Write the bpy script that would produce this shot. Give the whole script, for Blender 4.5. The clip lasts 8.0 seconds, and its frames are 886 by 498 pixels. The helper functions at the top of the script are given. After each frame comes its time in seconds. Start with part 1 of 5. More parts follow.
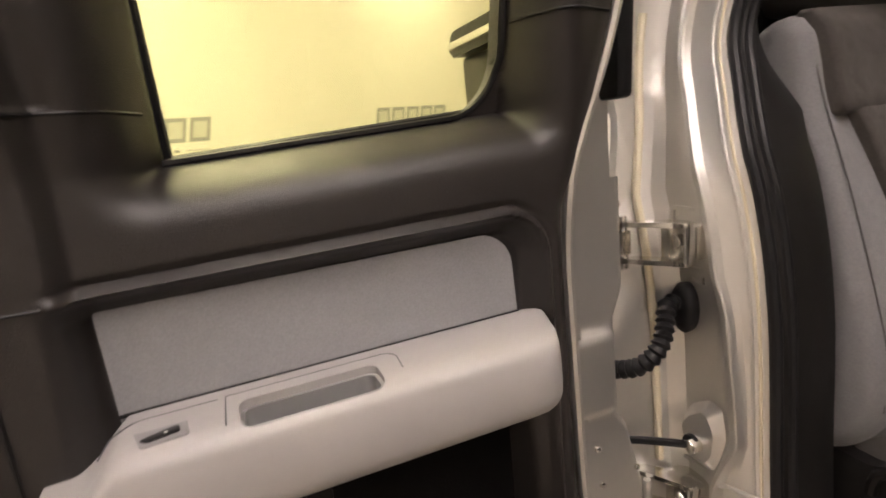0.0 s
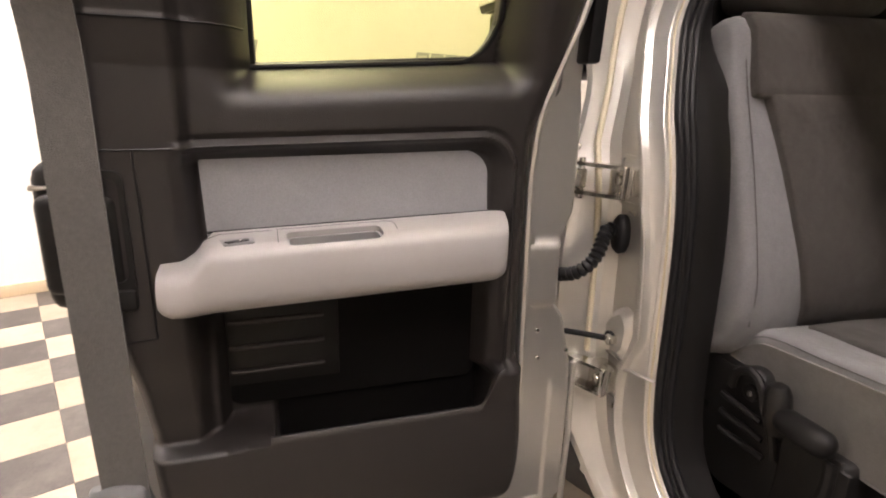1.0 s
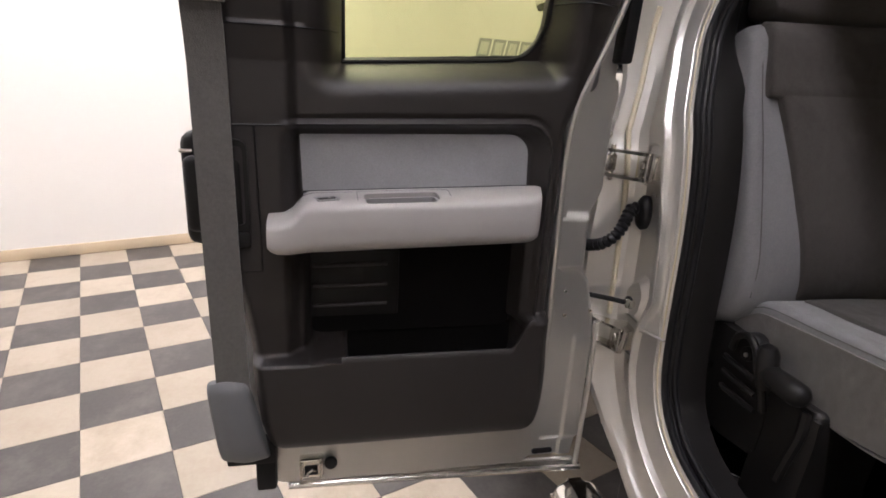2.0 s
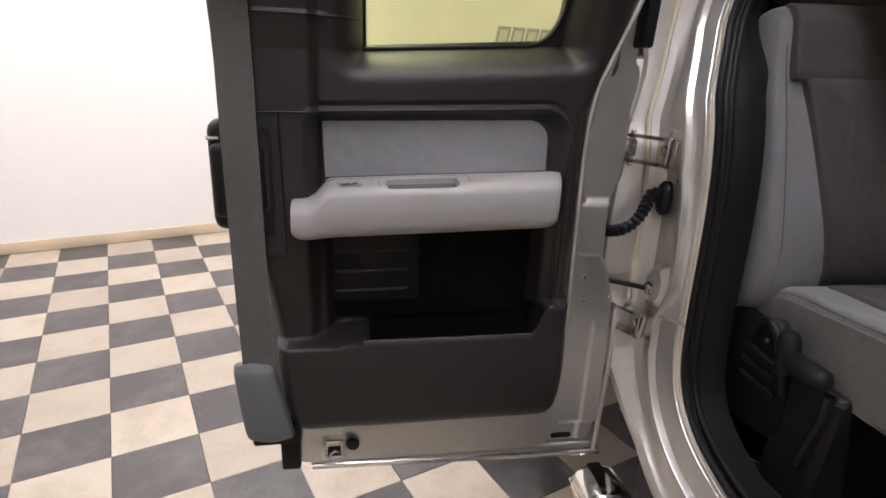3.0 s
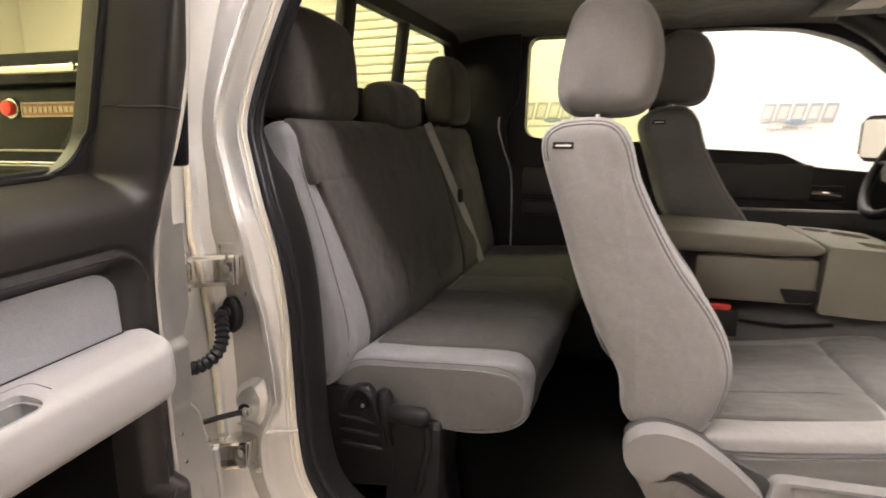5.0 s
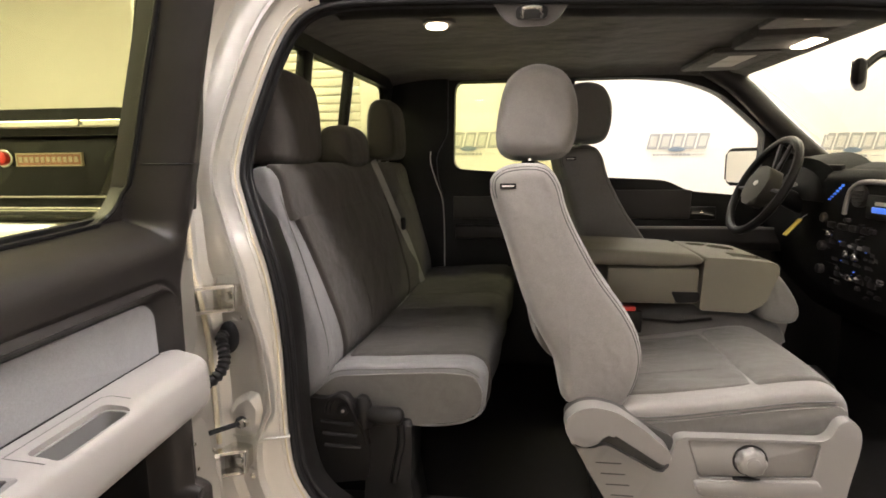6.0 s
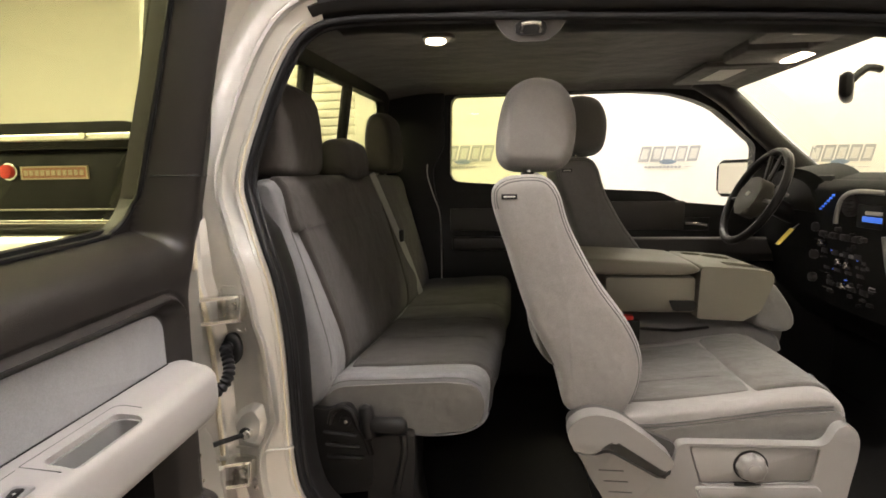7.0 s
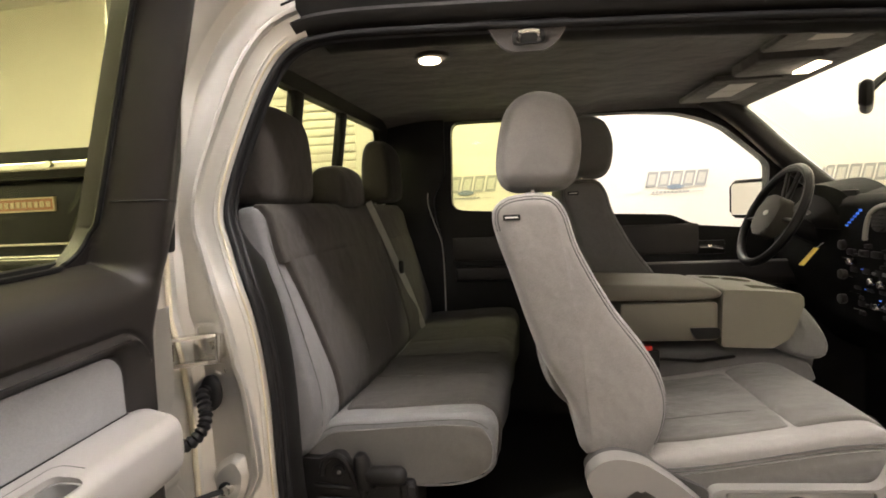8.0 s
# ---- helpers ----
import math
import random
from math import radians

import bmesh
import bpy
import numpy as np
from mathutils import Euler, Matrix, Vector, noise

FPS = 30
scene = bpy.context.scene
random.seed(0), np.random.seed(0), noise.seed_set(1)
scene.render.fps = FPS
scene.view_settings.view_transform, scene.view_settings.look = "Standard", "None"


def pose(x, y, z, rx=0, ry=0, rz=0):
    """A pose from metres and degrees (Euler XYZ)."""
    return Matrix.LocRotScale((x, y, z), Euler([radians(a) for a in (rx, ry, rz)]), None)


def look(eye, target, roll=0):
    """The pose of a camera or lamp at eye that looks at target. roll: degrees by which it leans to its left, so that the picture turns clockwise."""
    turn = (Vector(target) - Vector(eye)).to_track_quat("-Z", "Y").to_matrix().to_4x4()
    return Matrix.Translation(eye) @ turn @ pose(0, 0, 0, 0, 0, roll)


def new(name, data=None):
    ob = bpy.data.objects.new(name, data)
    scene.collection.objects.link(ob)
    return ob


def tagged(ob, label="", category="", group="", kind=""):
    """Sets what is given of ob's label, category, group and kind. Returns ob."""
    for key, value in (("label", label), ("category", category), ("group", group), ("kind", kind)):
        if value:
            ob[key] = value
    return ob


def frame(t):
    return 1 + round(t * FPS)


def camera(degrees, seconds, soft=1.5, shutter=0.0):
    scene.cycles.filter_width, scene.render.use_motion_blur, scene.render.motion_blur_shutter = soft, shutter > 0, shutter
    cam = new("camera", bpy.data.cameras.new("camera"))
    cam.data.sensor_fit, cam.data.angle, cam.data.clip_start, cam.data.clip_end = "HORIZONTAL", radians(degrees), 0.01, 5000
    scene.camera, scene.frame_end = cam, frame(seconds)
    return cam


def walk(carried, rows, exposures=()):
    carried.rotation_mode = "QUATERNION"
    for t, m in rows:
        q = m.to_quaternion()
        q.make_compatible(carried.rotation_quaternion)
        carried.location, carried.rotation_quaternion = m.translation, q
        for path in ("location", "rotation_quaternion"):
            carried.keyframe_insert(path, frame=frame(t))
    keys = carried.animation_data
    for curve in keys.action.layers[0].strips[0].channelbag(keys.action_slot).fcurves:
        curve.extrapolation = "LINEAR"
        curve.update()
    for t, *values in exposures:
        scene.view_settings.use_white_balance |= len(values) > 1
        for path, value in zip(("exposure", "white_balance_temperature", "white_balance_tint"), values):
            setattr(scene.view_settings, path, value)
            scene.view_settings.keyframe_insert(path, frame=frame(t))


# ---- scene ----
cam = camera(77.4, 8.0, soft=1.7, shutter=0.3)
PATH = [
    (0, (0.5706, -0.7099, 1.4734), (-1.2687, -0.0298, 1.0806), -5.8),
    (0.2, (0.59, -0.6922, 1.4688), (-1.2859, -0.1233, 1.0722), -4.66),
    (0.5, (0.568, -0.788, 1.4705), (-1.1975, 0.028, 1.008), -2.4),
    (0.7, (0.6238, -0.8075, 1.4585), (-1.1523, -0.0185, 0.9867), -0.75),
    (1, (0.8256, -0.7561, 1.449), (-1.0032, -0.1599, 0.901), 1.6),
    (1.2, (0.861, -0.812, 1.4545), (-0.9189, -0.1492, 0.8277), 2.80),
    (1.5, (0.9731, -0.7773, 1.4574), (-0.8618, -0.2908, 0.8279), 2.89),
    (1.8, (0.9911, -0.807, 1.47), (-0.8467, -0.3258, 0.8446), 2.93),
    (2, (1.0153, -0.7969, 1.467), (-0.845, -0.3873, 0.8574), 3.15),
    (2.2, (1.0071, -0.8075, 1.4704), (-0.8519, -0.4071, 0.851), 3.10),
    (3.3, (1.0358, -0.8012, 1.459), (-0.827, -0.4687, 0.8114), 2.40),
    (3.5, (1.0303, -0.8026, 1.4647), (-0.8263, -0.4382, 0.8164), 2.4),
    (3.8, (1.0159, -0.8088, 1.4709), (-0.7921, -0.252, 0.8218), 1.87),
    (4, (0.9892, -0.7941, 1.465), (-0.735, 0.0103, 0.8486), 1.38),
    (4.2, (0.8979, -0.824, 1.4719), (-0.6344, 0.3359, 0.9183), 1.08),
    (4.5, (0.774, -0.87, 1.4989), (-0.3186, 0.7288, 0.9988), 0.18),
    (4.7, (0.7296, -0.91, 1.5215), (-0.1028, 0.8567, 1.0903), -0.09),
    (5, (0.6895, -1.0261, 1.546), (0.1251, 0.8532, 1.1589), 0.14),
    (5.2, (0.6987, -1.1026, 1.5648), (0.2076, 0.8, 1.1919), 0.15),
    (6.3, (0.6082, -1.2845, 1.5908), (0.3811, 0.681, 1.2989), -0.67),
    (6.5, (0.6082, -1.2873, 1.5893), (0.3729, 0.6784, 1.3053), -0.84),
    (6.8, (0.6049, -1.28, 1.5869), (0.3592, 0.6861, 1.3147), -0.93),
    (7, (0.6029, -1.2875, 1.5851), (0.3729, 0.682, 1.3237), -0.8),
    (7.5, (0.5888, -1.2283, 1.577), (0.3296, 0.7422, 1.3535), -1.75),
    (7.7, (0.5785, -1.1893, 1.5684), (0.312, 0.785, 1.3922), -2.41),
    (8, (0.6111, -1.1785, 1.5554), (0.3558, 0.8005, 1.4201), -2.41),
]
EXPOSURES = [(0.0, -0.16, 6750, 22), (0.8, -0.02, 6650, 22), (1.3, 0.04, 6350, 21), (2.2, -0.68, 5800, 20), (3.6, -0.52, 5720, 19), (4.1, -0.24, 5350, 22), (4.5, 0.38, 6050, 20), (5.2, 0.37, 6250, 19), (6.5, 0.16, 6400, 15), (8.0, 0.14, 6420, 15)]
walk(cam, [(t, look(e, g, r)) for t, e, g, r in PATH], EXPOSURES)

# ---- world and light ----
world = bpy.data.worlds.new("showroom_surround")
scene.world = world
world.use_nodes = True
world.node_tree.nodes["Background"].inputs[0].default_value = (1.0, 0.93, 0.8, 1)
world.node_tree.nodes["Background"].inputs[1].default_value = 0.02
LIGHT_COLOUR = (1.0, 0.945, 0.86)
PANEL_POWER = 50.0
DOME_POWER = 10.0


# ---- small tools ----
def mesh_of(name, bm, angle=35):
    bmesh.ops.recalc_face_normals(bm, faces=bm.faces)
    me = bpy.data.meshes.new(name)
    bm.to_mesh(me)
    bm.free()
    me.shade_smooth()
    me.set_sharp_from_angle(angle=radians(angle))
    return me


def part(name, bm, material, parent=None, label="", angle=35):
    me = mesh_of(name, bm, angle)
    me.materials.append(material)
    ob = new(name, me)
    ob.parent = parent
    if label:
        tagged(ob, label)
    return ob


def thing(name, label, category, at=(0, 0, 0), group="", kind=""):
    ob = new(name)
    ob.empty_display_size = 0.05
    ob.location = at
    return tagged(ob, label, category, group, kind)


def part_at(name, bm, material, parent, label="", angle=35):
    """A part whose vertices are in world places, under a thing that stands elsewhere."""
    bmesh.ops.translate(bm, verts=bm.verts, vec=-(parent.matrix_basis.translation if parent.parent is None else parent.parent.matrix_basis.translation))
    return part(name, bm, material, parent, label, angle)


def box(x0, x1, y0, y1, z0, z1, r=0.0, seg=2):
    bm = bmesh.new()
    bmesh.ops.create_cube(bm, size=1)
    for v in bm.verts:
        v.co = Vector(((x0 + x1) / 2 + v.co.x * (x1 - x0), (y0 + y1) / 2 + v.co.y * (y1 - y0), (z0 + z1) / 2 + v.co.z * (z1 - z0)))
    if r:
        bmesh.ops.bevel(bm, geom=list(bm.edges), offset=r, segments=seg, profile=0.5, affect="EDGES")
    return bm


def to3(axis, a, u, v):
    return Vector((a, u, v)) if axis == "x" else Vector((u, a, v)) if axis == "y" else Vector((u, v, a))


def prism(profile, axis, a, b, r=0.0, seg=2):
    """A polygon in the plane across the axis, drawn out from a to b."""
    bm = bmesh.new()
    n = len(profile)
    lo = [bm.verts.new(to3(axis, a, *p)) for p in profile]
    hi = [bm.verts.new(to3(axis, b, *p)) for p in profile]
    caps = [bm.faces.new(lo), bm.faces.new(hi[::-1])]
    for i in range(n):
        bm.faces.new((lo[i], lo[(i + 1) % n], hi[(i + 1) % n], hi[i]))
    if r:
        edges = {e for f in caps for e in f.edges}
        bmesh.ops.bevel(bm, geom=list(edges), offset=r, segments=seg, profile=0.5, affect="EDGES")
    return bm


def rounded(points, r, seg=5, closed=True):
    """A polygon, or an open line, with its corners rounded."""
    out, n = [], len(points)
    pts = [Vector(p) for p in points]
    for i, p in enumerate(pts):
        if not closed and i in (0, n - 1):
            out.append(tuple(p))
            continue
        a, b = pts[i - 1] - p, pts[(i + 1) % n] - p
        rr = r[i] if isinstance(r, (list, tuple)) else r
        d = min(rr, a.length * 0.48, b.length * 0.48)
        s, e = p + a.normalized() * d, p + b.normalized() * d
        for k in range(seg + 1):
            t = k / seg
            out.append(tuple(s * (1 - t) ** 2 + p * 2 * t * (1 - t) + e * t * t))
    return out


def spline(points, step=0.01, closed=False):
    """Points along a smooth curve through the given ones."""
    pts = [Vector(p) for p in points]
    n, out = len(pts), []
    for i in range(n if closed else n - 1):
        p0 = pts[(i - 1) % n] if closed or i else pts[0] * 2 - pts[1]
        p1, p2 = pts[i], pts[(i + 1) % n]
        p3 = pts[(i + 2) % n] if closed or i < n - 2 else p2 * 2 - p1
        k = max(2, int((p2 - p1).length / step))
        for j in range(k):
            t = j / k
            out.append(0.5 * (2 * p1 + (p2 - p0) * t + (2 * p0 - 5 * p1 + 4 * p2 - p3) * t * t + (3 * p1 - p0 - 3 * p2 + p3) * t ** 3))
    if not closed:
        out.append(pts[-1])
    return out


def tube(points, r, n=8, closed=False, radii=None, flat=1.0):
    """A round bar along a line of points. flat squeezes it across its second axis."""
    pts = [Vector(p) for p in points]
    bm, rings, m = bmesh.new(), [], len(points)
    side = None
    for i, p in enumerate(pts):
        a = pts[(i - 1) % m] if closed or i else p
        b = pts[(i + 1) % m] if closed or i < m - 1 else p
        t = (b - a).normalized()
        if side is None:
            side = t.cross(Vector((0, 0, 1)) if abs(t.z) < 0.9 else Vector((1, 0, 0))).normalized()
        side = (side - t * side.dot(t)).normalized()
        up = t.cross(side)
        rr = radii[i] if radii else r
        rings.append([bm.verts.new(p + (side * math.cos(q) + up * math.sin(q) * flat) * rr) for q in (2 * math.pi * k / n for k in range(n))])
    for i in range(m if closed else m - 1):
        u, v = rings[i], rings[(i + 1) % m]
        for k in range(n):
            bm.faces.new((u[k], u[(k + 1) % n], v[(k + 1) % n], v[k]))
    if not closed:
        bm.faces.new(rings[0][::-1])
        bm.faces.new(rings[-1])
    return bm


def loft(rings, caps=True, closed=False):
    bm = bmesh.new()
    vs = [[bm.verts.new(p) for p in ring] for ring in rings]
    n = len(vs[0])
    for a, b in zip(vs, vs[1:] + (vs[:1] if closed else [])):
        for k in range(n):
            bm.faces.new((a[k], a[(k + 1) % n], b[(k + 1) % n], b[k]))
    if caps and not closed:
        bm.faces.new(vs[0][::-1])
        bm.faces.new(vs[-1])
    return bm


def normals2(pts):
    """Outward normals of a closed polygon of 2D points."""
    area = sum(pts[i - 1][0] * pts[i][1] - pts[i][0] * pts[i - 1][1] for i in range(len(pts)))
    s, out = (1 if area > 0 else -1), []
    for i in range(len(pts)):
        d = Vector(pts[(i + 1) % len(pts)]) - Vector(pts[i - 1])
        out.append(Vector((d.y, -d.x)).normalized() * s)
    return out


def pillow(profile, y0, y1, r=0.03, crown=0.0, step=0.015, seg=5, lean=None, smooth_profile=True):
    """An upholstered body: a side profile (x, z) across a width in y, with round side edges and a crowned face."""
    pts = [tuple(p) for p in spline([Vector(p).to_3d() for p in profile], step, True)] if smooth_profile else [Vector(p).to_3d() for p in profile]
    pts = [Vector((p[0], p[1])) for p in pts]
    nor = normals2(pts)
    cols = [(y0 + r * (1 - math.cos(a)), 0.6 * r * (1 - math.sin(a))) for a in (math.pi / 2 * k / seg for k in range(seg + 1))]
    inner = 6
    for k in range(1, inner):
        cols.append((y0 + r + (y1 - y0 - 2 * r) * k / inner, -crown * math.sin(math.pi * k / inner)))
    cols += [(y1 - (y - y0), d) for y, d in cols[:seg + 1][::-1]]
    rings = []
    for y, d in cols:
        ring = []
        for p, q in zip(pts, nor):
            c = p - q * d
            ring.append(Vector((c.x, y, c.y)))
        rings.append(ring)
    for end in (0, -1):
        base = rings[end]
        c = sum(base, Vector()) / len(base)
        more = [[c + (p - c) * k + Vector((0, (-1 if end == 0 else 1) * r * 0.12 * (1 - k * k), 0)) for p in base] for k in (0.8, 0.5, 0.2, 0.02)]
        rings = more[::-1] + rings if end == 0 else rings + more
    bm = loft(rings)
    if lean:
        for v in bm.verts:
            v.co = lean(v.co)
    return bm


def seam(profile, y, r=0.0010, closed=False, step=0.02):
    pts = spline([Vector((p[0], y, p[1])) for p in profile], step, closed)
    return tube(pts, r, 5, closed)


def rim_seam(profile, y0, r, turn, span, thick=0.0016, step=0.015):
    """A sewn seam on a pillow's rounded side edge, along a share of its profile."""
    pts = [Vector((p.x, p.y)) for p in spline([Vector(p).to_3d() for p in profile], step, True)]
    nor, n = normals2(pts), len(pts)
    a = radians(turn)
    out = [(p.x - q.x * 0.6 * r * (1 - math.sin(a)), y0 + r * (1 - math.cos(a)), p.y - q.y * 0.6 * r * (1 - math.sin(a))) for p, q in list(zip(pts, nor))[int(span[0] * n):int(span[1] * n)]]
    return tube(out, thick, 5)


def carve(bm, cutter):
    """The body with the cutter's volume taken out."""
    obs = []
    for b in (bm, cutter):
        bmesh.ops.recalc_face_normals(b, faces=b.faces)
        me = bpy.data.meshes.new("carving")
        b.to_mesh(me)
        b.free()
        obs.append(new("carving", me))
    mod = obs[0].modifiers.new("cut", "BOOLEAN")
    mod.operation, mod.object, mod.solver = "DIFFERENCE", obs[1], "EXACT"
    done = bpy.data.meshes.new_from_object(obs[0].evaluated_get(bpy.context.evaluated_depsgraph_get()))
    out = bmesh.new()
    out.from_mesh(done)
    for o in obs:
        me = o.data
        bpy.data.objects.remove(o)
        bpy.data.meshes.remove(me)
    bpy.data.meshes.remove(done)
    return out


def rect(u0, u1, v0, v1):
    return [(u0, v0), (u1, v0), (u1, v1), (u0, v1)]


def ring_prism(outer, inner, axis, a, b, n=96):
    """A frame: the space between two closed outlines about one middle, drawn out from a to b."""
    c = sum((Vector(p) for p in inner), Vector((0, 0))) / len(inner)

    def at(poly, ang):
        d = Vector((math.cos(ang), math.sin(ang)))
        best = 0
        for i in range(len(poly)):
            p, q = Vector(poly[i - 1]) - c, Vector(poly[i]) - c
            e = q - p
            den = d.x * e.y - d.y * e.x
            if abs(den) < 1e-12:
                continue
            t = (p.x * e.y - p.y * e.x) / den
            s = (p.x * d.y - p.y * d.x) / den
            if t > 0 and -1e-9 <= s <= 1 + 1e-9:
                best = max(best, t)
        return c + d * best
    angs = sorted({round(2 * math.pi * k / n, 5) for k in range(n)} | {round(math.atan2(p[1] - c.y, p[0] - c.x) % (2 * math.pi), 5) for p in outer + inner})
    o, i = [at(outer, q) for q in angs], [at(inner, q) for q in angs]
    return loft([[to3(axis, a, *p) for p in o], [to3(axis, b, *p) for p in o], [to3(axis, b, *p) for p in i], [to3(axis, a, *p) for p in i]], False, True)


def disc(c, normal, r, depth, n=24, bevel=0.0):
    bm = bmesh.new()
    bmesh.ops.create_cone(bm, cap_ends=True, segments=n, radius1=r, radius2=r, depth=depth)
    if bevel:
        bmesh.ops.bevel(bm, geom=[e for e in bm.edges if abs(e.verts[0].co.z - e.verts[1].co.z) < 1e-6], offset=bevel, segments=2, profile=0.5, affect="EDGES")
    q = Vector(normal).to_track_quat("Z", "Y").to_matrix().to_4x4()
    bmesh.ops.transform(bm, verts=bm.verts, matrix=Matrix.Translation(c) @ q)
    return bm


# ---- materials ----
def material(name, colour, rough=0.5, metal=0.0, vary=0.12, scale=6.0, grain=0.0, grain_scale=400.0, coat=0.0, emit=0.0, spec=0.5, rough_vary=0.1, sheen=0.0):
    m = bpy.data.materials.new(name)
    m.use_nodes = True
    nt, b = m.node_tree, m.node_tree.nodes["Principled BSDF"]
    b.inputs["Roughness"].default_value, b.inputs["Metallic"].default_value = rough, metal
    b.inputs["Specular IOR Level"].default_value = spec
    b.inputs["Coat Weight"].default_value, b.inputs["Coat Roughness"].default_value = coat, 0.22
    b.inputs["Sheen Weight"].default_value = sheen
    geo = nt.nodes.new("ShaderNodeTexCoord")
    big = nt.nodes.new("ShaderNodeTexNoise")
    big.inputs["Scale"].default_value, big.inputs["Detail"].default_value = scale, 6
    nt.links.new(geo.outputs["Object"], big.inputs["Vector"])
    ramp = nt.nodes.new("ShaderNodeMix")
    ramp.data_type = "RGBA"
    ramp.inputs["A"].default_value = (*[c * (1 - vary) for c in colour], 1)
    ramp.inputs["B"].default_value = (*[min(1, c * (1 + vary)) for c in colour], 1)
    small = nt.nodes.new("ShaderNodeTexNoise")
    small.inputs["Scale"].default_value, small.inputs["Detail"].default_value = scale * 14, 4
    nt.links.new(geo.outputs["Object"], small.inputs["Vector"])
    both = nt.nodes.new("ShaderNodeMath")
    both.operation, both.inputs[1].default_value = "MULTIPLY_ADD", 0.5
    half = nt.nodes.new("ShaderNodeMath")
    half.operation, half.inputs[1].default_value = "MULTIPLY", 0.5
    nt.links.new(big.outputs["Fac"], half.inputs[0])
    nt.links.new(small.outputs["Fac"], both.inputs[0])
    nt.links.new(half.outputs[0], both.inputs[2])
    nt.links.new(both.outputs[0], ramp.inputs["Factor"])
    nt.links.new(ramp.outputs["Result"], b.inputs["Base Color"])
    rr = nt.nodes.new("ShaderNodeMapRange")
    rr.inputs["To Min"].default_value, rr.inputs["To Max"].default_value = max(0, rough - rough_vary), min(1, rough + rough_vary)
    nt.links.new(big.outputs["Fac"], rr.inputs["Value"])
    nt.links.new(rr.outputs["Result"], b.inputs["Roughness"])
    if grain:
        fine = nt.nodes.new("ShaderNodeTexNoise")
        fine.inputs["Scale"].default_value, fine.inputs["Detail"].default_value = grain_scale, 3
        nt.links.new(geo.outputs["Object"], fine.inputs["Vector"])
        bump = nt.nodes.new("ShaderNodeBump")
        bump.inputs["Strength"].default_value, bump.inputs["Distance"].default_value = grain, 0.002
        nt.links.new(fine.outputs["Fac"], bump.inputs["Height"])
        nt.links.new(bump.outputs["Normal"], b.inputs["Normal"])
    if emit:
        b.inputs["Emission Color"].default_value = (*colour, 1)
        b.inputs["Emission Strength"].default_value = emit
    return m


def fabric(name, colour, weave=0.35, size=900.0, vary=0.1, sheen=0.25):
    m = material(name, colour, 0.9, 0, vary, 5.0, sheen=sheen, spec=0.2, rough_vary=0.05)
    nt, b = m.node_tree, m.node_tree.nodes["Principled BSDF"]
    co = nt.nodes.new("ShaderNodeTexCoord")
    vor = nt.nodes.new("ShaderNodeTexVoronoi")
    vor.inputs["Scale"].default_value = size
    nt.links.new(co.outputs["Object"], vor.inputs["Vector"])
    wrinkle = nt.nodes.new("ShaderNodeTexNoise")
    wrinkle.inputs["Scale"].default_value, wrinkle.inputs["Detail"].default_value = 9, 3
    nt.links.new(co.outputs["Object"], wrinkle.inputs["Vector"])
    yarn, fleck, mult = nt.nodes.new("ShaderNodeTexNoise"), nt.nodes.new("ShaderNodeMapRange"), nt.nodes.new("ShaderNodeHueSaturation")
    yarn.inputs["Scale"].default_value, yarn.inputs["Detail"].default_value, yarn.inputs["Roughness"].default_value = size * 0.32, 3, 0.7
    fleck.inputs["From Min"].default_value, fleck.inputs["From Max"].default_value = 0.3, 0.7
    fleck.inputs["To Min"].default_value, fleck.inputs["To Max"].default_value = 0.89, 1.10
    tone = next(n for n in nt.nodes if n.bl_idname == "ShaderNodeMix")
    nt.links.new(co.outputs["Object"], yarn.inputs["Vector"])
    nt.links.new(yarn.outputs["Fac"], fleck.inputs["Value"])
    nt.links.new(fleck.outputs["Result"], mult.inputs["Value"])
    nt.links.new(tone.outputs["Result"], mult.inputs["Color"])
    nt.links.new(mult.outputs["Color"], b.inputs["Base Color"])
    b1, b2 = nt.nodes.new("ShaderNodeBump"), nt.nodes.new("ShaderNodeBump")
    b1.inputs["Strength"].default_value, b1.inputs["Distance"].default_value = 0.55, 0.022
    b2.inputs["Strength"].default_value, b2.inputs["Distance"].default_value = weave, 0.001
    nt.links.new(wrinkle.outputs["Fac"], b1.inputs["Height"])
    nt.links.new(vor.outputs["Distance"], b2.inputs["Height"])
    nt.links.new(b1.outputs["Normal"], b2.inputs["Normal"])
    nt.links.new(b2.outputs["Normal"], b.inputs["Normal"])
    return m


